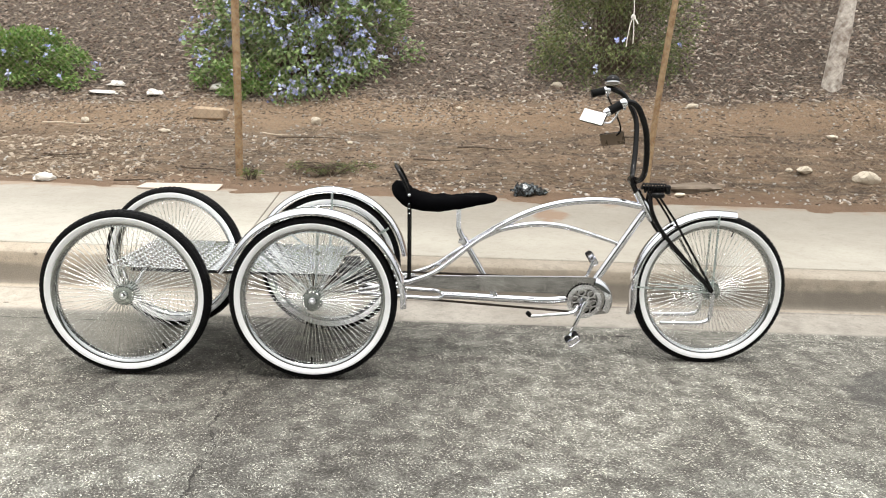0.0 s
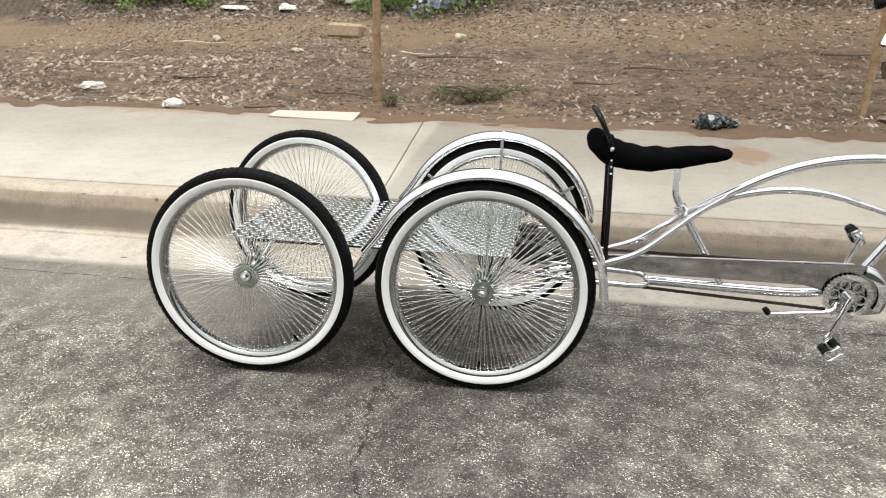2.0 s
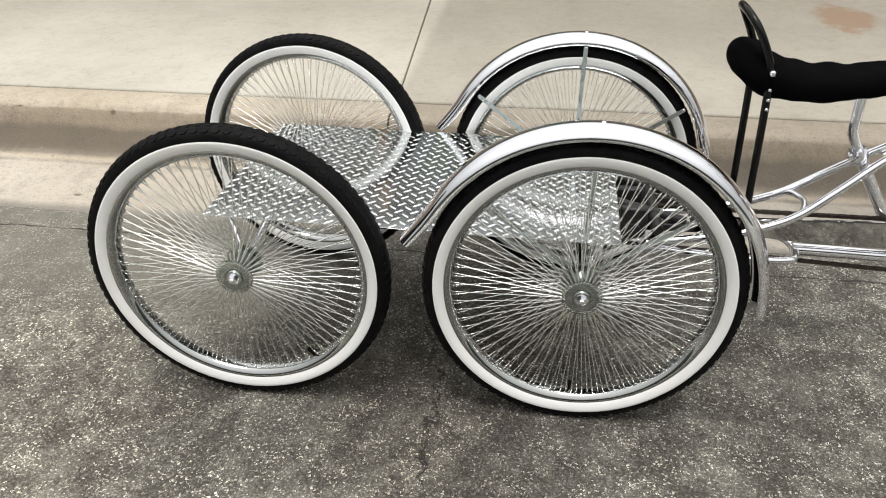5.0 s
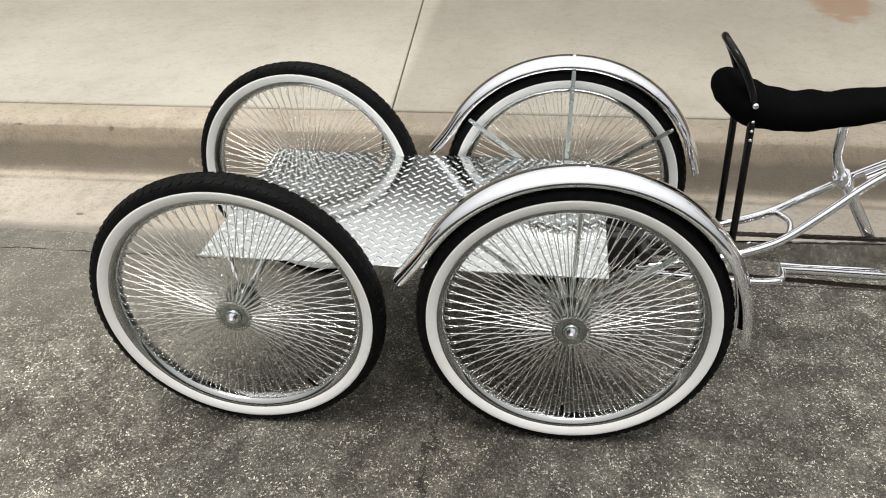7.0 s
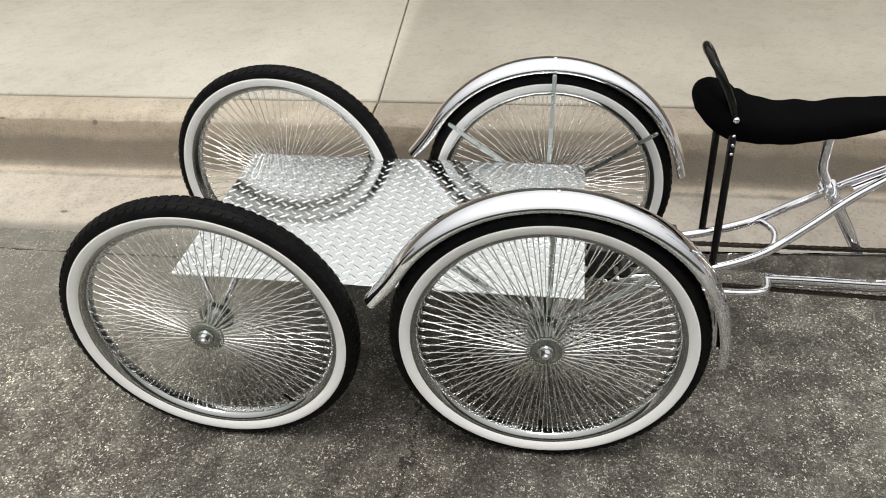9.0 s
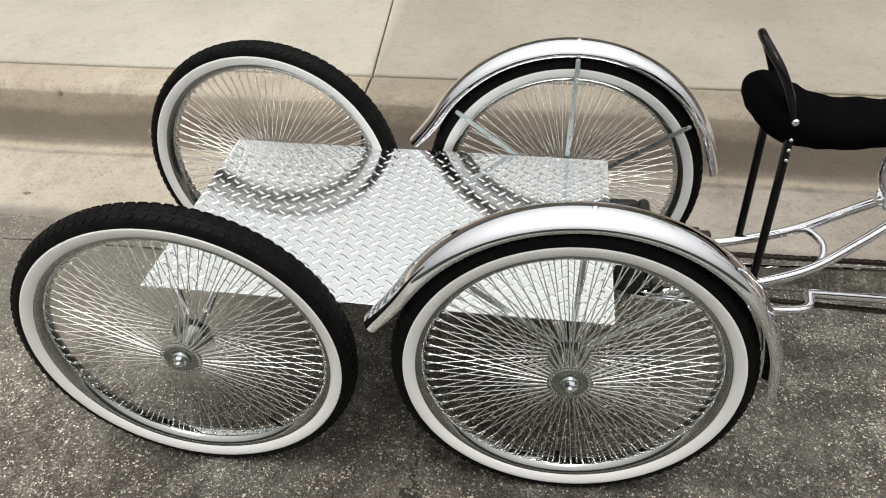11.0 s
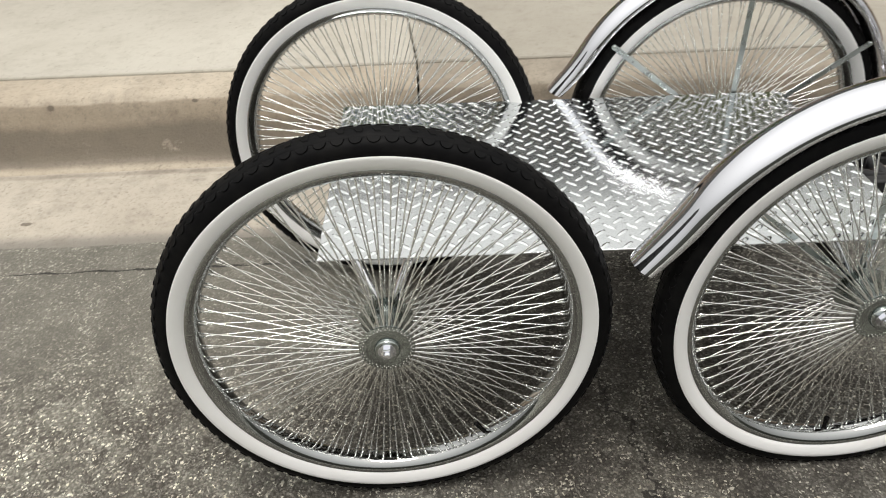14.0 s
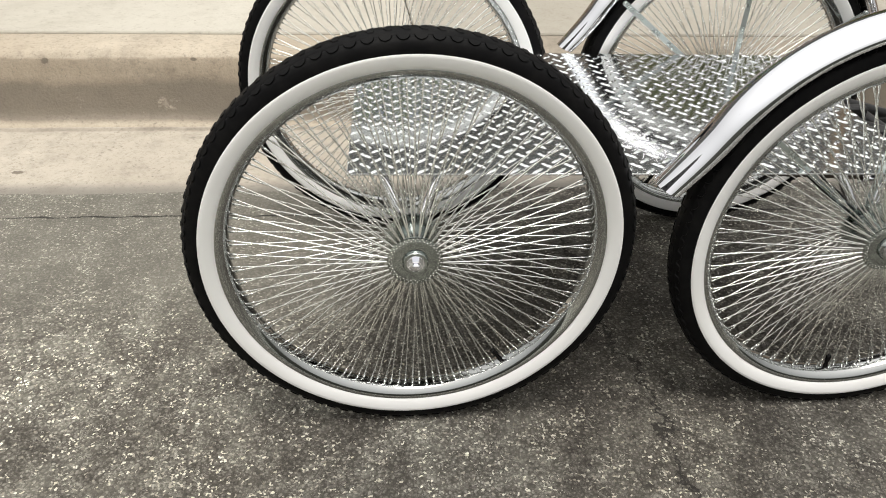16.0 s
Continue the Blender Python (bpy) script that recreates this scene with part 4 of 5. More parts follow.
# Seat and its black support.
spine = spline([(1.080, MID, 0.802), (1.091, MID, 0.776), (1.112, MID, 0.749), (1.148, MID, 0.728), (1.20, MID, 0.713), (1.28, MID, 0.710), (1.38, MID, 0.722), (1.47, MID, 0.734), (1.525, MID, 0.742)], 8)
count = len(spine)
v, f = [], []
for i, p in enumerate(spine):
    t = i / (count - 1)
    way = (spine[min(i + 1, count - 1)] - spine[max(i - 1, 0)]).normalized()
    up = Vector((0, 1, 0)).cross(way) * -1
    cap = math.sqrt(max(0.02, 1 - (2 * t - 1) ** 10))
    wide = (0.040 + 0.046 * math.sin(min(1, t * 2.3) * math.pi / 2) - 0.040 * max(0, t - 0.3) / 0.7) * cap
    tall = (0.018 + 0.023 * math.sin(min(1, t * 4) * math.pi / 2) - 0.021 * max(0, t - 0.45) / 0.55) * cap
    for j in range(28):
        a = 2 * math.pi * j / 28
        c, s = math.cos(a), math.sin(a)
        q = p + Vector((0, 1, 0)) * wide * math.copysign(abs(c) ** 0.75, c) + up * tall * math.copysign(abs(s) ** 0.75, s)
        q += up * 0.006 * noise.noise(q * 26) + up * 0.0022 * math.sin(t * 52) * max(0.0, s)
        v.append(q)
for i in range(count - 1):
    for j in range(28):
        f.append((i * 28 + j, i * 28 + (j + 1) % 28, (i + 1) * 28 + (j + 1) % 28, (i + 1) * 28 + j))
f += [tuple(range(28))[::-1], tuple(range((count - 1) * 28, count * 28))]
part("banana_seat", Geo().add(v, f), VELVET, trike, "black tufted velvet banana seat", sharp=80)
bar = spline([(1.133, MID - 0.078, 0.345), (1.130, MID - 0.078, 0.50), (1.126, MID - 0.078, 0.66), (1.122, MID - 0.078, 0.725), (1.106, MID - 0.077, 0.772), (1.084, MID - 0.068, 0.815), (1.068, MID - 0.042, 0.838), (1.062, MID, 0.845),
              (1.068, MID + 0.042, 0.838), (1.084, MID + 0.068, 0.815), (1.106, MID + 0.077, 0.772), (1.122, MID + 0.078, 0.725), (1.126, MID + 0.078, 0.66), (1.130, MID + 0.078, 0.50), (1.133, MID + 0.078, 0.345)], 7)
sissy = part("sissy_bar", Geo().add(*tube(bar, 0.0085, 12)), BLACK, trike, "black gloss sissy bar behind the seat")
for y in (MID - 0.090, MID + 0.090):
    for z, r in ((0.726, 0.0075), (0.690, 0.004), (0.668, 0.004), (0.647, 0.004)):
        v, f = blob(r, 0, (1, 0.7, 1), 2, 0)
        part("bolt", Geo().add(v, f, Matrix.Translation((1.124 + (0.726 - z) * 0.03, y, z))), CHROME, sissy)

# Chain guard, chainring, cranks, chain.
outline = [(1.10, 0.374), (1.94, 0.392)]
outline += [(1.955 + 0.110 * math.cos(a), 0.285 + 0.107 * math.sin(a)) for a in [math.pi / 2 - radians(122) * i / 16 for i in range(1, 17)]]
outline += [(2.01, 0.222), (1.96, 0.214), (1.905, 0.226), (1.872, 0.262), (1.855, 0.296), (1.80, 0.312), (1.55, 0.315), (1.33, 0.319), (1.10, 0.337)]
n = len(outline)
v = [(x, MID - 0.040, z) for x, z in outline] + [(x, MID - 0.037, z) for x, z in outline]
g = Geo().add(v, [tuple(range(n)), tuple(range(n, 2 * n))[::-1]] + [(i, n + i, n + (i + 1) % n, (i + 1) % n) for i in range(n)])
g.add(*tube([(1.10, MID - 0.0385, 0.375), (1.94, MID - 0.0385, 0.393)], 0.004, 8))
guard = part("chain_guard", g, GUARD, trike, "polished chrome chain guard", sharp=30)
# separate bright ring, tilted to stand in for the guard end's pale reflection
g = Geo().add(*lathe([(0.076, -0.0100), (0.090, -0.0075), (0.104, -0.0010), (0.1095, 0.0040), (0.1075, 0.0045), (0.090, -0.0040), (0.076, -0.0070)], 30, start=radians(-32), stop=radians(74)))
part("guard_end", g, CHROME, guard, "brighter dished end of the chain guard, tilted for its pale reflection", Matrix.Translation((1.955, MID - 0.040, 0.285)))
ringc = Vector((1.935, MID - 0.052, 0.284))
v, f = lathe([(0.060, -0.0015), (0.077, -0.0015), (0.077, 0.0015), (0.060, 0.0015)], 60)
g = Geo().add(v, f)
for i in range(36):
    g.add(*box(0.076, 0.081, -0.0012, 0.0012, -0.002, 0.002), Matrix.Rotation(2 * math.pi * i / 36, 4, "Y"))
g.add(*lathe([(0.008, -0.002), (0.026, -0.002), (0.026, 0.002), (0.008, 0.002)], 32))
for i in range(6):
    m = Matrix.Rotation(2 * math.pi * i / 6 + 0.2, 4, "Y")
    v, f = lathe([(0.013, -0.0016), (0.0175, -0.0016), (0.0175, 0.0016), (0.013, 0.0016)], 20)
    g.add([(x + 0.0435, y, z) for x, y, z in v], f, m)
part("chainring", g, CHROME, trike, "chrome chainring with round cut-outs", Matrix.Translation(ringc))
for s, tip in ((-1, Vector((1.872, MID - 0.100, 0.142))), (1, Vector((2.001, MID + 0.102, 0.438)))):
    root = Vector((1.936, MID + s * 0.075, 0.285))
    g = Geo().add(*tube(spline([root, root.lerp(tip, 0.5) + Vector((0, s * 0.004, 0)), tip]), [0.014] * 3 + [0.011] * 11 + [0.014] * 3, 12, 0.75))
    g.add(*tube([root - Vector((0, s * 0.07, 0)), root + Vector((0, s * 0.008, 0))], 0.010, 14))
    crank = part("crank_arm", g, CHROME, trike)
    c = tip + Vector((0, s * 0.055, 0))
    m = Matrix.Translation(c) @ Matrix.Rotation(-0.7 if s < 0 else 1.0, 4, "Y")
    g = Geo().add(*tube([(0, -s * 0.055, 0), (0, s * 0.038, 0)], 0.0095, 12), m)
    for y in (-0.042, 0.042):
        g.add(*box(-0.030, 0.030, y * 0.8 - 0.003, y * 0.8 + 0.003, -0.015, 0.015, 0.006), m)
    part("pedal", g, CHROME, crank, "chrome pedal cage")
    g = Geo()
    for x in (-0.020, 0.020):
        for y in (-0.016, 0.016):
            g.add(*box(x - 0.011, x + 0.011, y - 0.013, y + 0.013, -0.016, 0.016, 0.005), m)
    part("pedal_block", g, GRIP, crank, "black rubber pedal block")
g = Geo().add(*tube(spline([(1.915, MID - 0.03, 0.262), (1.895, MID - 0.052, 0.236), (1.86, MID - 0.058, 0.226), (1.78, MID - 0.058, 0.218), (1.705, MID - 0.058, 0.210), (1.692, MID - 0.058, 0.213)]), 0.0075, 10))
stand = part("kickstand", g, CHROME, trike, "folded chrome kickstand")
part("rubber_foot", Geo().add(*tube([(1.696, MID - 0.058, 0.211), (1.686, MID - 0.058, 0.222), (1.680, MID - 0.058, 0.229)], [0.009, 0.0105, 0.009], 10)), GRIP, stand, "black rubber foot")
# the chain's closed loop: two runs and a wrap round each sprocket
loop = [Vector((0.752 + 0.050 * math.cos(a), MID - 0.026, R + 0.050 * math.sin(a))) for a in [math.pi / 2 + math.pi * i / 12 for i in range(13)]]
loop += [ringc + Vector((0.079 * math.cos(a), 0.026, 0.079 * math.sin(a))) for a in [-math.pi / 2 + math.pi * i / 18 for i in range(19)]]
g = Geo()
count = 0
for a, b in zip(loop, loop[1:] + loop[:1]):
    links = max(1, round((b - a).length / 0.0127))
    turn = (b - a).normalized().to_track_quat("X", "Z").to_matrix().to_4x4()
    for i in range(links):
        p = a.lerp(b, (i + 0.5) / links)
        count += 1
        w = 0.003 if count % 2 else 0.0045
        for s in (-1, 1):
            g.add(*box(-0.0085, 0.0085, s * w - 0.0006, s * w + 0.0006, -0.004, 0.004), Matrix.Translation(p) @ turn)
        g.add(*box(-0.003, 0.003, -0.003, 0.003, -0.0032, 0.0032), Matrix.Translation(p) @ turn)
part("chain", g, CHAIN, trike, "dark oily bicycle chain")

# Springer fork, handlebar, mirrors, bell, front stand.
fork = Geo()
for s in (-1, 1):
    fork.add(*tube(spline([(2.196, FRONT + s * 0.012, 0.775), (2.200, FRONT + s * 0.030, 0.715), (2.222, FRONT + s * 0.040, 0.660), (2.262, FRONT + s * 0.044, 0.603), (2.35, FRONT + s * 0.046, 0.508), (2.428, FRONT + s * 0.050, 0.428), (2.502, FRONT + s * 0.0525, 0.350)]), 0.0095, 12))
fork = part("fork", fork, BLACK, trike, "black gloss springer fork")
for s in (-1, 1):
    part("fork_strut", Geo().add(*tube([(2.215, FRONT + s * 0.040, 0.785), (2.30, FRONT + s * 0.048, 0.672), (2.502, FRONT + s * 0.0555, 0.356)], 0.0052, 10)), BLACK, fork)
coil = [(2.165 + 0.105 * i / 90, FRONT + 0.020 * math.cos(i / 90 * 2 * math.pi * 8), 0.800 + 0.020 * math.sin(i / 90 * 2 * math.pi * 8)) for i in range(91)]
part("spring", Geo().add(*tube(coil, 0.0042, 8)), BLACK, fork, "black coil spring")
g = Geo().add(*box(2.195, 2.250, FRONT - 0.05, FRONT + 0.05, 0.762, 0.784, 0.005)).add(*tube([(2.155, FRONT, 0.80), (2.285, FRONT, 0.80)], 0.008, 10)).add(*box(2.262, 2.285, FRONT - 0.014, FRONT + 0.014, 0.775, 0.815, 0.004))
part("yoke", g, BLACK, fork)
part("stem", Geo().add(*tube([(2.146, MID, 0.770), (2.122, MID, 0.815), (2.118, MID, 0.832)], [0.012, 0.012, 0.017], 16)).add(*tube([(2.122, MID - 0.028, 0.830), (2.122, MID + 0.028, 0.830)], 0.0185, 18)), BLACK, trike, "black handlebar stem clamp")
W = 0.235
for s, dz in ((-1, 0.0), (1, 0.052)):
    push = 0.0 if s < 0 else 0.035
    lean = 0.0 if s < 0 else 0.030
    pts = [(2.122, MID, 0.830), (2.130, MID + s * 0.03, 0.832), (2.138, MID + s * 0.075, 0.845), (2.138 + lean * 0.5, MID + s * 0.12, 0.885), (2.124 + push * 0.4 + lean, MID + s * 0.17, 0.97 + dz * 0.3), (2.102 + push + lean, MID + s * 0.205, 1.06 + dz * 0.6), (2.066 + push + lean * 0.5, MID + s * 0.225, 1.135 + dz), (2.038 + push, MID + s * 0.233, 1.164 + dz), (2.005 + push, MID + s * W, 1.170 + dz), (1.985 + push, MID + s * W, 1.163 + dz)]
    hb = part("handlebar", Geo().add(*tube(spline(pts), 0.0125, 14)), BLACK, trike, "tall black ape-hanger handlebar")
    p0, p1 = Vector((1.985 + push, MID + s * W, 1.160 + dz)), Vector((1.938 + push, MID + s * W, 1.132 + dz))
    if s > 0:
        p1 -= Vector((0.012, 0, -0.012))
    part("grip", Geo().add(*tube([p0, p0.lerp(p1, 0.05), p0.lerp(p1, 0.5), p0.lerp(p1, 0.95), p1], [0.0160, 0.0185, 0.0170, 0.0185, 0.0165], 18)), GRIP, hb, "black rubber grip")
    q0, q1 = p0 - (p1 - p0) * 0.42, p0 + (p1 - p0) * 0.02
    part("brake_lever_collar", Geo().add(*tube([q0, q0.lerp(q1, 0.3), q0.lerp(q1, 0.7), q1], [0.0150, 0.0195, 0.0195, 0.0165], 16)).add(*tube([q0.lerp(q1, 0.5), q0.lerp(q1, 0.5) + Vector((0.004, 0, -0.026))], 0.008, 10)), CHROME, hb)
    if s < 0:
        part("grip_cap", Geo().add(*tube([p1, p1 + (p1 - p0) * 0.15, p1 + (p1 - p0) * 0.42], [0.0165, 0.0185, 0.013], 14)), CHROME, hb)


def rear_mirror(root, centre, normal, size, bent, glass, rod, twist=0.0):
    normal = Vector(normal).normalized()
    turn = normal.to_track_quat("Z", "Y").to_matrix().to_4x4()
    m = Matrix.Translation(centre) @ turn @ Matrix.Rotation(radians(twist), 4, "Z")
    back = part("mirror_housing", Geo().add(*box(-size[0], size[0], -size[1], size[1], -0.010, -0.001, 0.004), m), BLACK, trike, "black rectangular rear-view mirror")
    part("mirror_glass", Geo().add(*box(-size[0] * 0.95, size[0] * 0.95, -size[1] * 0.92, size[1] * 0.92, -0.001, 0.0006, 0.0003), m), glass, back, "mirror glass")
    part("mirror_rod", Geo().add(*tube(spline([root, bent, Vector(centre) - normal * 0.012], 6), 0.0042, 8)), rod, back)


rear_mirror((1.985, MID - W, 1.150), (1.870, MID - W - 0.02, 1.108), (-0.34, -0.78, 0.52), (0.050, 0.029), (1.95, MID - W + 0.02, 1.085), MIRROR, CHROME, -13)
rear_mirror((2.035, MID + W, 1.19), (2.068, MID + W - 0.02, 0.993), (-0.35, -0.90, -0.25), (0.056, 0.030), (2.095, MID + W - 0.05, 1.05), BROWN_GLASS, BLACK, 10)
bell = part("bell", Geo().add(*lathe([(0.0005, 0.026), (0.012, 0.025), (0.026, 0.018), (0.034, 0.004), (0.035, -0.004), (0.031, -0.010), (0.0005, -0.011)], 32, closed=False)), BLACK, trike, "black domed bell on the handlebar", Matrix.Translation((2.052, MID + W - 0.005, 1.258)) @ Matrix.Rotation(radians(78), 4, "X"))
part("bell_ring", Geo().add(*lathe([(0.031, -0.011), (0.0355, -0.011), (0.0355, -0.006), (0.031, -0.006)], 32)), CHROME, bell)
for s in (-1, 1):
    y = FRONT + s * 0.070
    g = Geo().add(*tube(spline([(2.488, y, 0.326), (2.486, y, 0.262), (2.480, y, 0.210), (2.443, y, 0.192), (2.368, y, 0.189), (2.263, y, 0.188)]), 0.0095, 12))
    part("front_stand_tube", g, CHROME, trike, "bent chrome tube on the front axle")

# the frame with all that is bolted to it hangs a little low and back
LOW = Matrix.Translation((-0.014, -0.008, -0.016))
for ob in trike.children:
    if ob.name.split(".")[0] not in ("wheel", "fender", "front_fender", "deck", "underframe_rail", "underframe_crossbar", "wheel_bracket", "rear_axle", "rear_sprocket", "hitch", "hitch_plate", "hitch_bar", "sissy_bar", "chain", "front_stand_tube"):
        ob.matrix_basis = (Matrix.Translation((0, 0, -0.008)) if ob.name == "banana_seat" else Matrix.Identity(4)) @ LOW @ ob.matrix_basis

# ---- unseen slope across the street, behind the camera, added to darken reflections ----
def far_bank(x, y):
    d = -y - 9.0
    return max(0.01, min(5.0, d * 1.4)) + 0.35 * noise.noise(Vector((x * 0.35, y * 0.35, 1))) * min(1, max(0, d))


g = Geo().add(*grid([-60 + 2.0 * i for i in range(61)], [-60, -30] + [-20 + 0.8 * i for i in range(14)] + [-9.0], far_bank))
setting("far_bank", g, BACKDROP, "unseen dark slope across the street, added for the reflections", "bank", 80)


# ---- fence ----
fence = thing("chain_link_fence", "rusty chain-link fence with thin leaning pipe posts", "fence", STREET)
FENCE_Y = 4.0
for x0, x1, r in ((-0.545, -0.565, 0.034), (3.12, 3.245, 0.027), (7.0, 7.05, 0.032), (-4.2, -4.18, 0.032)):
    z0 = bank(x0, FENCE_Y) - 0.1
    pts = [(x0, FENCE_Y, z0), (x0 * 0.6 + x1 * 0.4, FENCE_Y + 0.006, z0 + 0.9), (x1 + (x1 - x0) * 0.3, FENCE_Y, z0 + 2.2)]
    part("post", Geo().add(*tube(spline(pts, 6), r, 16)), RUST, fence, "rusty steel pipe post")
g = Geo()
pitch, low, high = 0.058, 0.02, 2.0
x = -5.5
while x < 8.5:
    for s in (-1, 1):
        pts = []
        for i in range(9):
            u = i / 8
            xx = x + s * (high - low) * u * 0.92
            sag = 0.02 * noise.noise(Vector((xx * 0.8, u * 2, 4)))
            pts.append((xx + sag, FENCE_Y - 0.035 + 0.002 * s + 0.04 * noise.noise(Vector((xx * 0.6, u * 1.5, 0))), 0.33 + 0.035 * max(-3, min(5, xx)) * 0.2 + low + (high - low) * u))
        g.add(*tube(pts, 0.0011, 4, caps=False))
    x += pitch * 1.02
tagged(part("wire_mesh", g, WIRE, fence, "thin weathered diamond wire mesh"), kind="stuff")
g = Geo()
for pts in ([(3.085, 3.94, 2.35), (3.080, 3.93, 2.05), (3.092, 3.925, 1.86), (3.085, 3.92, 1.80)], [(3.085, 3.92, 1.82), (3.065, 3.915, 1.76), (3.05, 3.91, 1.66), (3.042, 3.91, 1.57)], [(3.088, 3.92, 1.82), (3.098, 3.915, 1.72), (3.100, 3.915, 1.60)], [(3.088, 3.92, 1.83), (3.115, 3.912, 1.79), (3.13, 3.91, 1.765)]):
    g.add(*tube(spline([(x - 0.22, y, z) for x, y, z in pts], 6), 0.008, 6, 0.35))
g.add(*blob(0.02, 3, (1, 0.6, 1.2)), Matrix.Translation((2.867, 3.92, 1.82)))
tagged(new("cloth_tie", g.mesh("cloth_tie", PAPER)), "cream strip of cloth knotted on the fence", "cloth strip").matrix_basis = STREET


# ---- plants ----
def leaf_cloud(points, size, rng, long=1.6):
    """Small folded leaves at the points, each two faces."""
    s = Geo()
    for p, out in points:
        k = size * rng.uniform(0.6, 1.25)
        d = Vector((rng.gauss(0, 1), rng.gauss(0, 1), rng.gauss(0, 0.7))).normalized()
        d = (d + out * 0.9).normalized()
        w = d.cross(Vector((rng.gauss(0, 1), rng.gauss(0, 1), rng.gauss(0, 1)))).normalized()
        u = d.cross(w) * 0.35
        base = len(s.v)
        s.v += [tuple(p), tuple(p + d * k * long * 0.5 + w * k * 0.42 + u * k * 0.4), tuple(p + d * k * long), tuple(p + d * k * long * 0.5 - w * k * 0.42 + u * k * 0.4)]
        s.f += [(base, base + 1, base + 2), (base, base + 2, base + 3)]
    return s


def bush(name, label, centre, half, height, clumps, per, size, leaf, seed, flowers=0, lean=0.0):
    rng = random.Random(seed)
    cx, cy = centre
    ob = thing(name, label, "shrub", STREET @ Matrix.Translation((cx, cy, bank(cx, cy))))
    places = []
    while len(places) < clumps:
        a, u = rng.uniform(0, 2 * math.pi), math.sqrt(rng.random())
        t = rng.random() ** 0.8
        reach = (1 - 0.55 * t ** 2) * (0.82 + 0.3 * noise.noise(Vector((math.cos(a) * 1.5, math.sin(a) * 1.5, t * 2 + seed))))
        p = Vector((math.cos(a) * u * half[0] * reach + lean * t, math.sin(a) * u * half[1] * reach, t * height))
        p.z = max(p.z, 0.06) + bank(cx + p.x, cy + p.y) - bank(cx, cy)
        places.append((p, rng.uniform(0.10, 0.20) * (height ** 0.5)))
    leaves, blooms = [], []
    for p, r in places:
        core = Vector((0, 0, height * 0.35))
        out = (p - core).normalized()
        for _ in range(per):
            q = Vector((rng.gauss(0, 1), rng.gauss(0, 1), rng.gauss(0, 0.8)))
            q = q.normalized() * r * rng.random() ** 0.4
            leaves.append((p + q, (out + q.normalized() * 0.6)))
    part("crown", leaf_cloud(leaves, size, rng), leaf, ob, sharp=0)
    g = Geo()
    for p, r in places[::2]:
        foot = Vector((rng.uniform(-0.18, 0.18) * half[0], rng.uniform(-0.18, 0.18) * half[1], -0.03))
        mid = foot.lerp(p, 0.5) + Vector((rng.uniform(-0.05, 0.05), rng.uniform(-0.05, 0.05), 0.06))
        g.add(*tube(spline([foot, mid, p], 4), [0.009 - 0.0008 * i for i in range(9)], 5))
    tagged(part("stems", g, TWIG, ob), kind="stuff")
    if flowers:
        g = Geo()
        near = [(p, r) for p, r in places if p.y < half[1] * 0.45] or places
        for _ in range(flowers):
            p, r = rng.choice(near)
            away = Vector((rng.gauss(0, 0.8), -abs(rng.gauss(0.7, 0.5)), rng.gauss(0.5, 0.6))).normalized()
            c = p + away * r * rng.uniform(0.95, 1.25)
            spread = rng.uniform(0.025, 0.06)
            for _ in range(rng.randint(4, 10)):
                f0 = c + Vector((rng.gauss(0, 1), rng.gauss(0, 1), rng.gauss(0, 1))) * spread * 0.6
                n = (away + Vector((rng.gauss(0, 0.5), rng.gauss(0, 0.5), rng.gauss(0, 0.5)))).normalized()
                e = n.orthogonal().normalized()
                h = n.cross(e)
                base = len(g.v)
                rr = rng.uniform(0.020, 0.031)
                g.v.append(tuple(f0))
                for i in range(10):
                    b = 2 * math.pi * i / 10
                    k2 = rr * (1.0 if i % 2 else 0.5)
                    g.v.append(tuple(f0 + (e * math.cos(b) + h * math.sin(b)) * k2 + n * 0.003))
                g.f += [(base, base + 1 + i, base + 1 + (i + 1) % 10) for i in range(10)]
        tagged(part("flowers", g, PETAL, ob, "clusters of pale blue flowers", sharp=0), kind="stuff")
    return ob


bush("flowering_shrub", "large green shrub covered in pale blue flower clusters", (-0.43, 6.85), (1.85, 0.85), 1.9, 300, 90, 0.044, LEAF, 5, 800)
bush("flowering_shrub", "low bright green shrub with few pale blue flowers", (-3.95, 6.65), (1.15, 0.5), 0.52, 120, 120, 0.030, LEAF_BRIGHT, 8, 26)
bush("flowering_shrub", "low bright green ground cover beside the flowering shrub", (-1.05, 6.35), (0.80, 0.25), 0.32, 40, 95, 0.026, LEAF_BRIGHT, 12)
bush("olive_shrub", "sparse olive green shrub with thin dry twigs", (3.3, 6.85), (1.25, 0.6), 1.85, 300, 95, 0.025, LEAF_DARK, 21, 10, 0.1)
bush("weed_tuft", "thin patch of dull green weeds on the dirt", (0.25, 4.08), (0.55, 0.16), 0.035, 60, 22, 0.011, LEAF_DARK, 31)
bush("weed_tuft", "small dry weed at the foot of a post", (-0.41, 3.85), (0.12, 0.06), 0.07, 12, 20, 0.012, LEAF_DARK, 33)

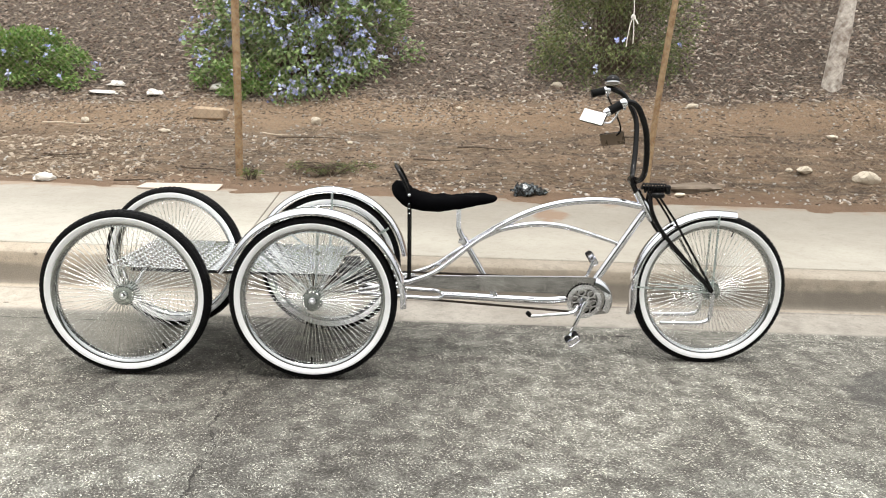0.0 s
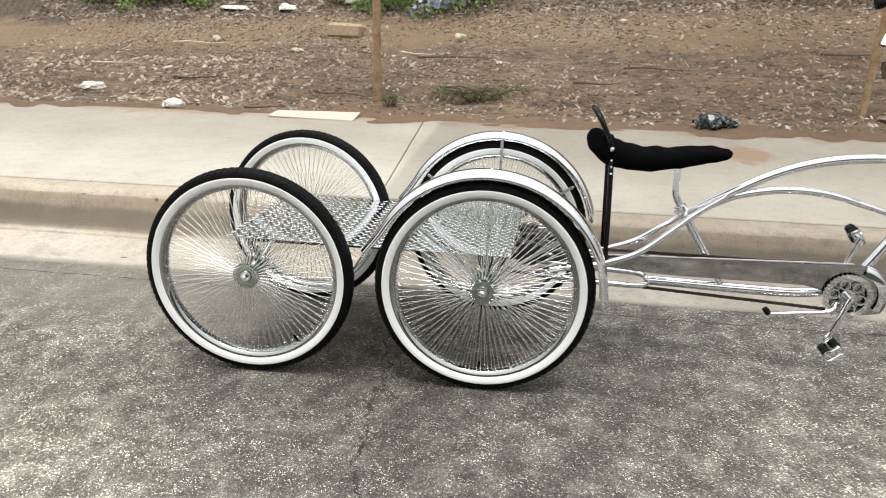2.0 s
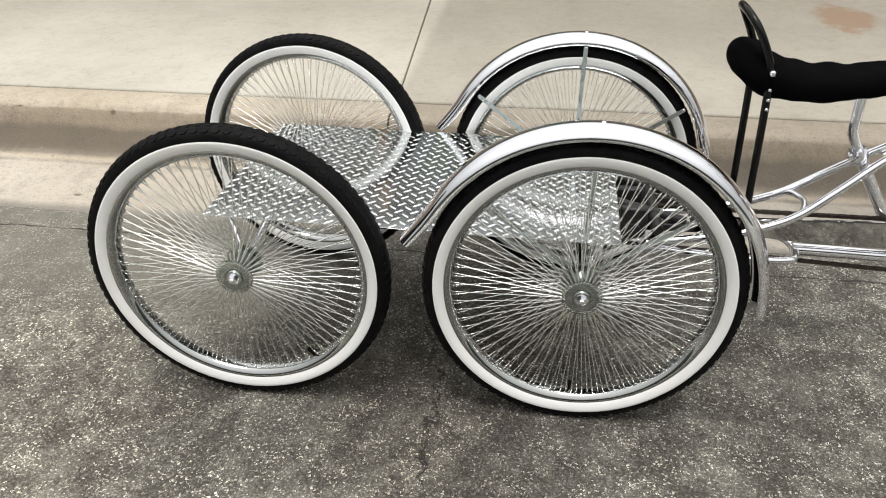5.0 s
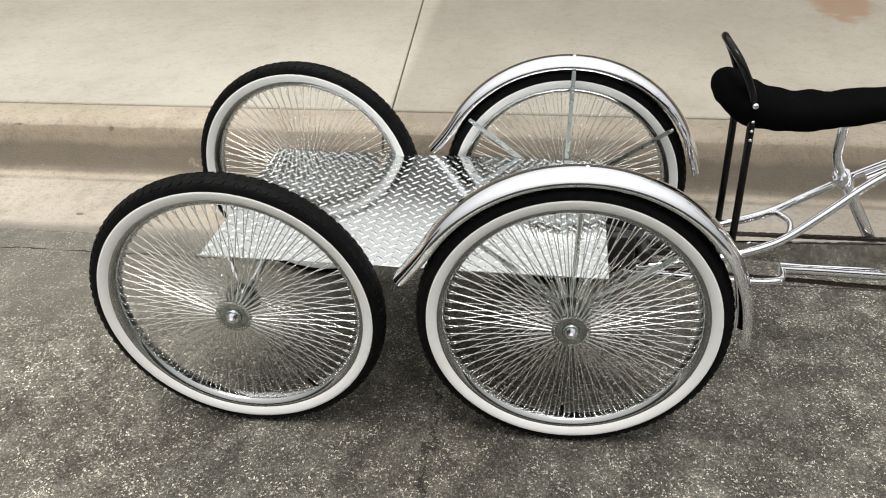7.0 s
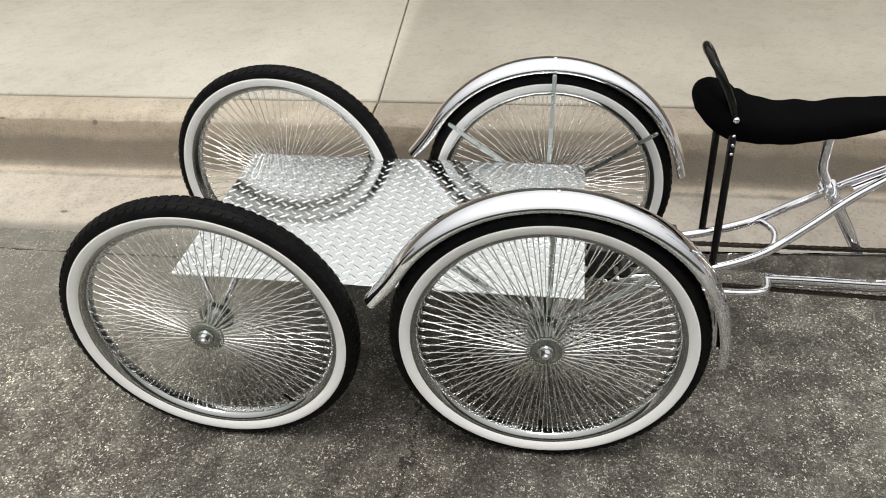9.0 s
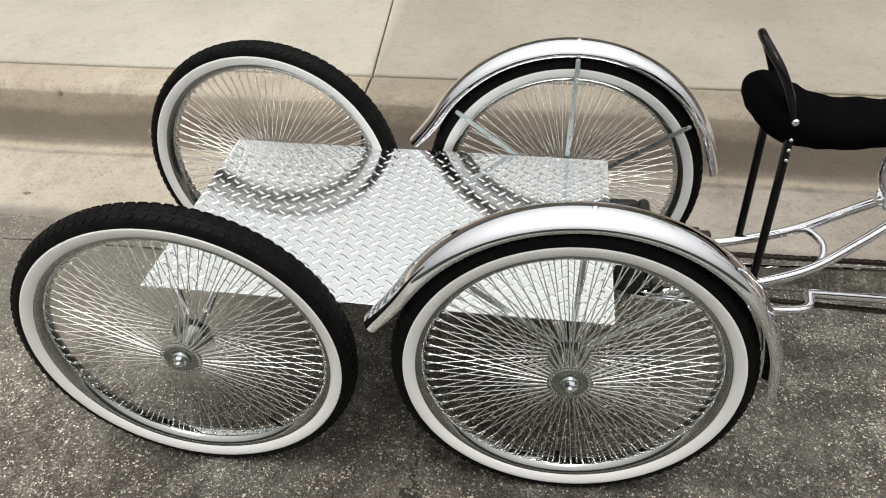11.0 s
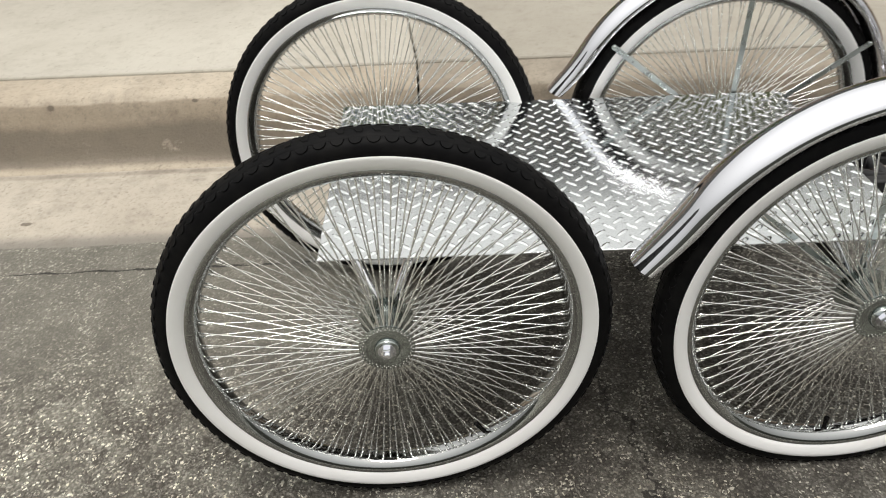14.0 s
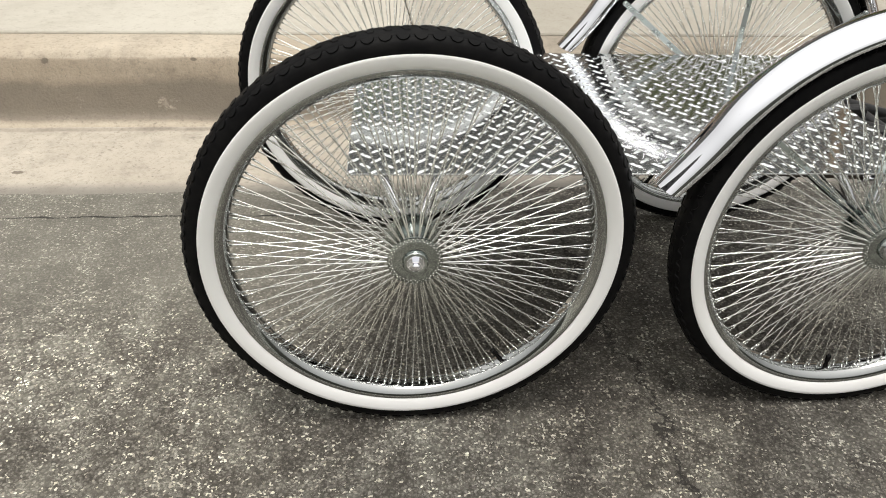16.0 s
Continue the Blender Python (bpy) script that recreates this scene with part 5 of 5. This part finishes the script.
tree = thing("tree", "slim tree with pale leaning trunk on the mulch bank", "tree", STREET @ Matrix.Translation((5.88, 6.45, bank(5.88, 6.45))))
pts = [(-0.03, 0, -0.35), (-0.005, 0, 0.0), (0.03, 0, 0.5), (0.09, 0.02, 1.1), (0.19, 0.05, 2.0), (0.28, 0.05, 3.0)]
line = spline(pts, 7)
trunk = tube(line, [0.122 - 0.0016 * i for i in range(len(line))], 18)
part("trunk", Geo().add([(p.x + 0.012 * noise.noise(p * 4), p.y + 0.012 * noise.noise(p * 4 + Vector((9, 0, 0))), p.z) for p in trunk[0]], trunk[1]), BARK, tree, "pale peeling trunk", sharp=70)
rng = random.Random(77)
cloud = []
for i in range(7):
    a = i * 0.9 + rng.random()
    end = Vector((0.28 + math.cos(a) * rng.uniform(0.7, 1.3), 0.05 + math.sin(a) * rng.uniform(0.7, 1.3), 3.0 + rng.uniform(0.6, 1.5)))
    root = Vector(pts[-1]) - Vector((0, 0, rng.uniform(0.05, 0.5)))
    part("limb", Geo().add(*tube(spline([root, root.lerp(end, 0.5) + Vector((0, 0, 0.15)), end], 5), [0.05 - 0.004 * j for j in range(11)], 8)), BARK, tree)
    for _ in range(5):
        c = end + Vector((rng.gauss(0, 0.35), rng.gauss(0, 0.35), rng.gauss(0, 0.25)))
        for _ in range(60):
            q = Vector((rng.gauss(0, 0.18), rng.gauss(0, 0.18), rng.gauss(0, 0.13)))
            cloud.append((c + q, q.normalized()))
part("crown", leaf_cloud(cloud, 0.05, rng), LEAF, tree, sharp=0)


# ---- loose cover on the bank ----
def scatter(name, label, material, count, area, size, seed, flat=0.25, long=2.6, dense=None):
    rng = random.Random(seed)
    g = Geo()
    made = 0
    while made < count:
        x, y = rng.uniform(area[0], area[1]), rng.uniform(area[2], area[3])
        if dense and noise.noise(Vector((x * dense, y * dense, seed))) < rng.uniform(-0.5, 0.35):
            continue
        made += 1
        k = size * rng.uniform(0.45, 1.0) ** 1.5 * 1.3
        l, w, t = k * rng.uniform(1.0, long), k * rng.uniform(0.5, 0.9), k * flat
        m = Matrix.Translation((x, y, bank(x, y) + t * 0.4)) @ Matrix.Rotation(0.36, 4, "X") @ Matrix.Rotation(rng.uniform(0, 6.3), 4, "Z") @ Euler((rng.gauss(0, 0.2), rng.gauss(0, 0.2), 0)).to_matrix().to_4x4()
        j = [rng.uniform(0.55, 1.0) for _ in range(4)]
        g.add([(-l, -w * j[0], -t), (l * j[1], -w, -t), (l, w * j[2], -t), (-l * j[3], w, -t), (-l * 0.8, -w * j[0] * 0.7, t), (l * j[1] * 0.8, -w * 0.7, t * j[2]), (l * 0.8, w * j[2] * 0.7, t), (-l * j[3] * 0.8, w * 0.7, t * j[1])],
              [(0, 1, 5, 4), (1, 2, 6, 5), (2, 3, 7, 6), (3, 0, 4, 7), (4, 5, 6, 7), (3, 2, 1, 0)], m)
    ob = tagged(new(name, g.mesh(name, material, 0)), label, name.replace("_", " "), "", "stuff")
    ob.matrix_basis = STREET
    return ob


scatter("mulch", "dark brown wood chip mulch covering the bank", CHIPS, 34000, (-5.2, 8.0, 6.1, 9.8), 0.020, 1, 0.3)
scatter("mulch_fringe", "scattered bark bits at the edge of the mulch", LITTER, 2600, (-4.6, 7.2, 5.7, 6.5), 0.014, 2, dense=0.9)
scatter("dry_litter", "dry leaves, bark bits and twigs on the dirt", LITTER, 11000, (-4.6, 7.2, 3.66, 6.15), 0.0125, 3, 0.3, 3.0, 1.1)
scatter("gravel", "small pale stones strewn over the dirt", PEBBLE, 2600, (-4.6, 7.2, 3.62, 6.3), 0.015, 4, 0.5, 1.6, 0.7)
scatter("pale_leaf_litter", "pale curled dry leaves heaped on the dirt", PALE_LITTER, 850, (-4.2, -1.5, 3.75, 4.95), 0.021, 6, 0.3, 1.8, 1.5)


def rest(name, label, category, g, material, x, y, turn=0.0, lift=0.0, group="", sharp=38):
    """A loose thing that lies on the bank."""
    ob = tagged(new(name, g.mesh(name, material, sharp)), label, category, group)
    ob.matrix_basis = STREET @ pose(x, y, bank(x, y) + lift, 0, 0, turn)
    return ob


rng = random.Random(14)
v, f = box(-0.17, 0.17, -0.09, 0.09, -0.02, 0.115, 0.022)
g = Geo().add([(x * rng.uniform(0.9, 1.06), y * rng.uniform(0.9, 1.1), z * rng.uniform(0.86, 1.08)) for x, y, z in v], f)
rest("sandstone_block", "tan block of sandstone lying on the dirt", "stone", g, SANDSTONE, -1.23, 5.52, 4, 0.0)
for i, (x, y, r, sq, label) in enumerate(((5.23, 4.21, 0.09, (1.3, 0.8, 0.75), "pale cream boulder lying on the dirt"), (4.72, 4.38, 0.07, (1.5, 0.8, 0.5), "pale stone lying on the dirt"), (4.58, 4.40, 0.032, (1.2, 0.9, 0.7), "small pale stone on the dirt"), (-0.08, 5.43, 0.06, (1.3, 0.8, 0.8), "tan stone lying on the dirt"),
                                          (2.62, 6.50, 0.05, (1.4, 0.8, 0.7), "tan stone at the edge of the mulch"), (4.09, 5.96, 0.05, (1.3, 0.8, 0.7), "pale stone at the edge of the mulch"), (1.45, 5.75, 0.04, (1.3, 0.8, 0.7), "pale stone at the edge of the mulch"), (5.3, 5.1, 0.05, (1.6, 0.8, 0.5), "pale stone lying on the dirt"),
                                          (-2.55, 5.45, 0.045, (1.2, 0.9, 0.8), "pale stone lying on the dirt"), (-1.55, 5.0, 0.04, (1.5, 0.8, 0.6), "pale stone lying on the dirt"), (3.35, 3.72, 0.045, (1.5, 0.8, 0.4), "flat pale stone near the pavement"), (0.35, 4.85, 0.03, (1.4, 0.9, 0.6), "small pale stone on the dirt"))):
    rest("stone", label, "stone", Geo().add(*blob(r, i + 3, sq, 3, 0.3)), ROCK, x, y, i * 40, r * 0.3, "stones on the dirt")


def crumpled(w, d, h, seed):
    """A crushed scrap of paper: a flat lump with sharp creases."""
    v, f = blob(0.5, seed, (1, 1, 1), 3, 0.45)
    return Geo().add([(p.x * w, p.y * d, max(-0.1, p.z) * h * 1.6 + 0.1 * h * noise.noise(p * 9)) for p in v], f)


for i, (x, y, w, d, h) in enumerate(((-2.68, 6.32, 0.27, 0.13, 0.03), (-2.60, 6.48, 0.15, 0.10, 0.05), (-2.10, 6.31, 0.14, 0.11, 0.05), (-1.36, 6.38, 0.15, 0.10, 0.07), (-2.10, 3.60, 0.13, 0.09, 0.05), (-3.15, 4.18, 0.16, 0.10, 0.05))):
    rest("scrap_paper", "crumpled white scrap of paper lying on the dirt", "litter", crumpled(w * 1.3, d * 1.4, h * 1.3, i * 3.7), PAPER, x, y, i * 7, 0.008, "scraps of paper", 25)
g = Geo().add(*box(-0.33, 0.33, -0.10, 0.10, 0, 0.012, 0.003))
g.v = [(x, y + 0.02 * noise.noise(Vector((x * 3, 0, 0))), z + 0.02 * noise.noise(Vector((x * 4, y * 4, 2))) + 0.01) for x, y, z in g.v]
ob = tagged(new("cardboard", g.mesh("cardboard", CARD)), "torn flat piece of cardboard on the pavement edge", "cardboard")
ob.matrix_basis = STREET @ pose(-0.90, 3.45, walk_height(3.45) + 0.012, 4, 0, -2)
v, f = blob(0.11, 5, (1.25, 0.8, 0.42), 4, 0.5)
g = Geo().add([p + Vector((0.3, 0.5, 1.0)) * 0.035 * noise.noise(p * 45) for p in v], f)
rest("crushed_bottle", "crushed dark plastic litter at the pavement edge", "litter", g, PLASTIC, 2.01, 3.62, 10, 0.03, "", 70)
g = Geo().add(*blob(0.2, 9, (1.5, 0.5, 0.30), 3, 0.35))
rest("dark_slab", "brown slab of bark half sunk in the dirt", "bark", g, BARK_SLAB, 3.55, 3.98, 14, -0.01)
rng = random.Random(5)
for i, (x, y, l, a) in enumerate(((-0.07, 4.86, 0.62, 20), (-0.42, 5.02, 0.40, -25), (1.7, 4.7, 0.55, -8), (-2.62, 5.30, 0.62, 3), (-3.25, 4.75, 0.45, 8), (3.3, 5.0, 0.5, 10), (-1.35, 3.60, 0.3, 15), (4.4, 5.0, 0.4, -20), (-2.2, 4.35, 0.5, 6), (-0.9, 4.05, 0.45, -12), (1.2, 4.4, 0.4, 14))):
    pts = [(l * (t - 0.5), 0.03 * rng.uniform(-1, 1), 0.012 + 0.015 * rng.random()) for t in (0, 0.3, 0.65, 1)]
    rest("stick", "thin dry stick lying on the dirt", "stick", Geo().add(*tube(spline(pts, 4), [0.011 - 0.0006 * j for j in range(13)], 7)), STRAW if i in (1, 3, 4) else TWIG, x, y, a, 0.012, "sticks on the dirt")
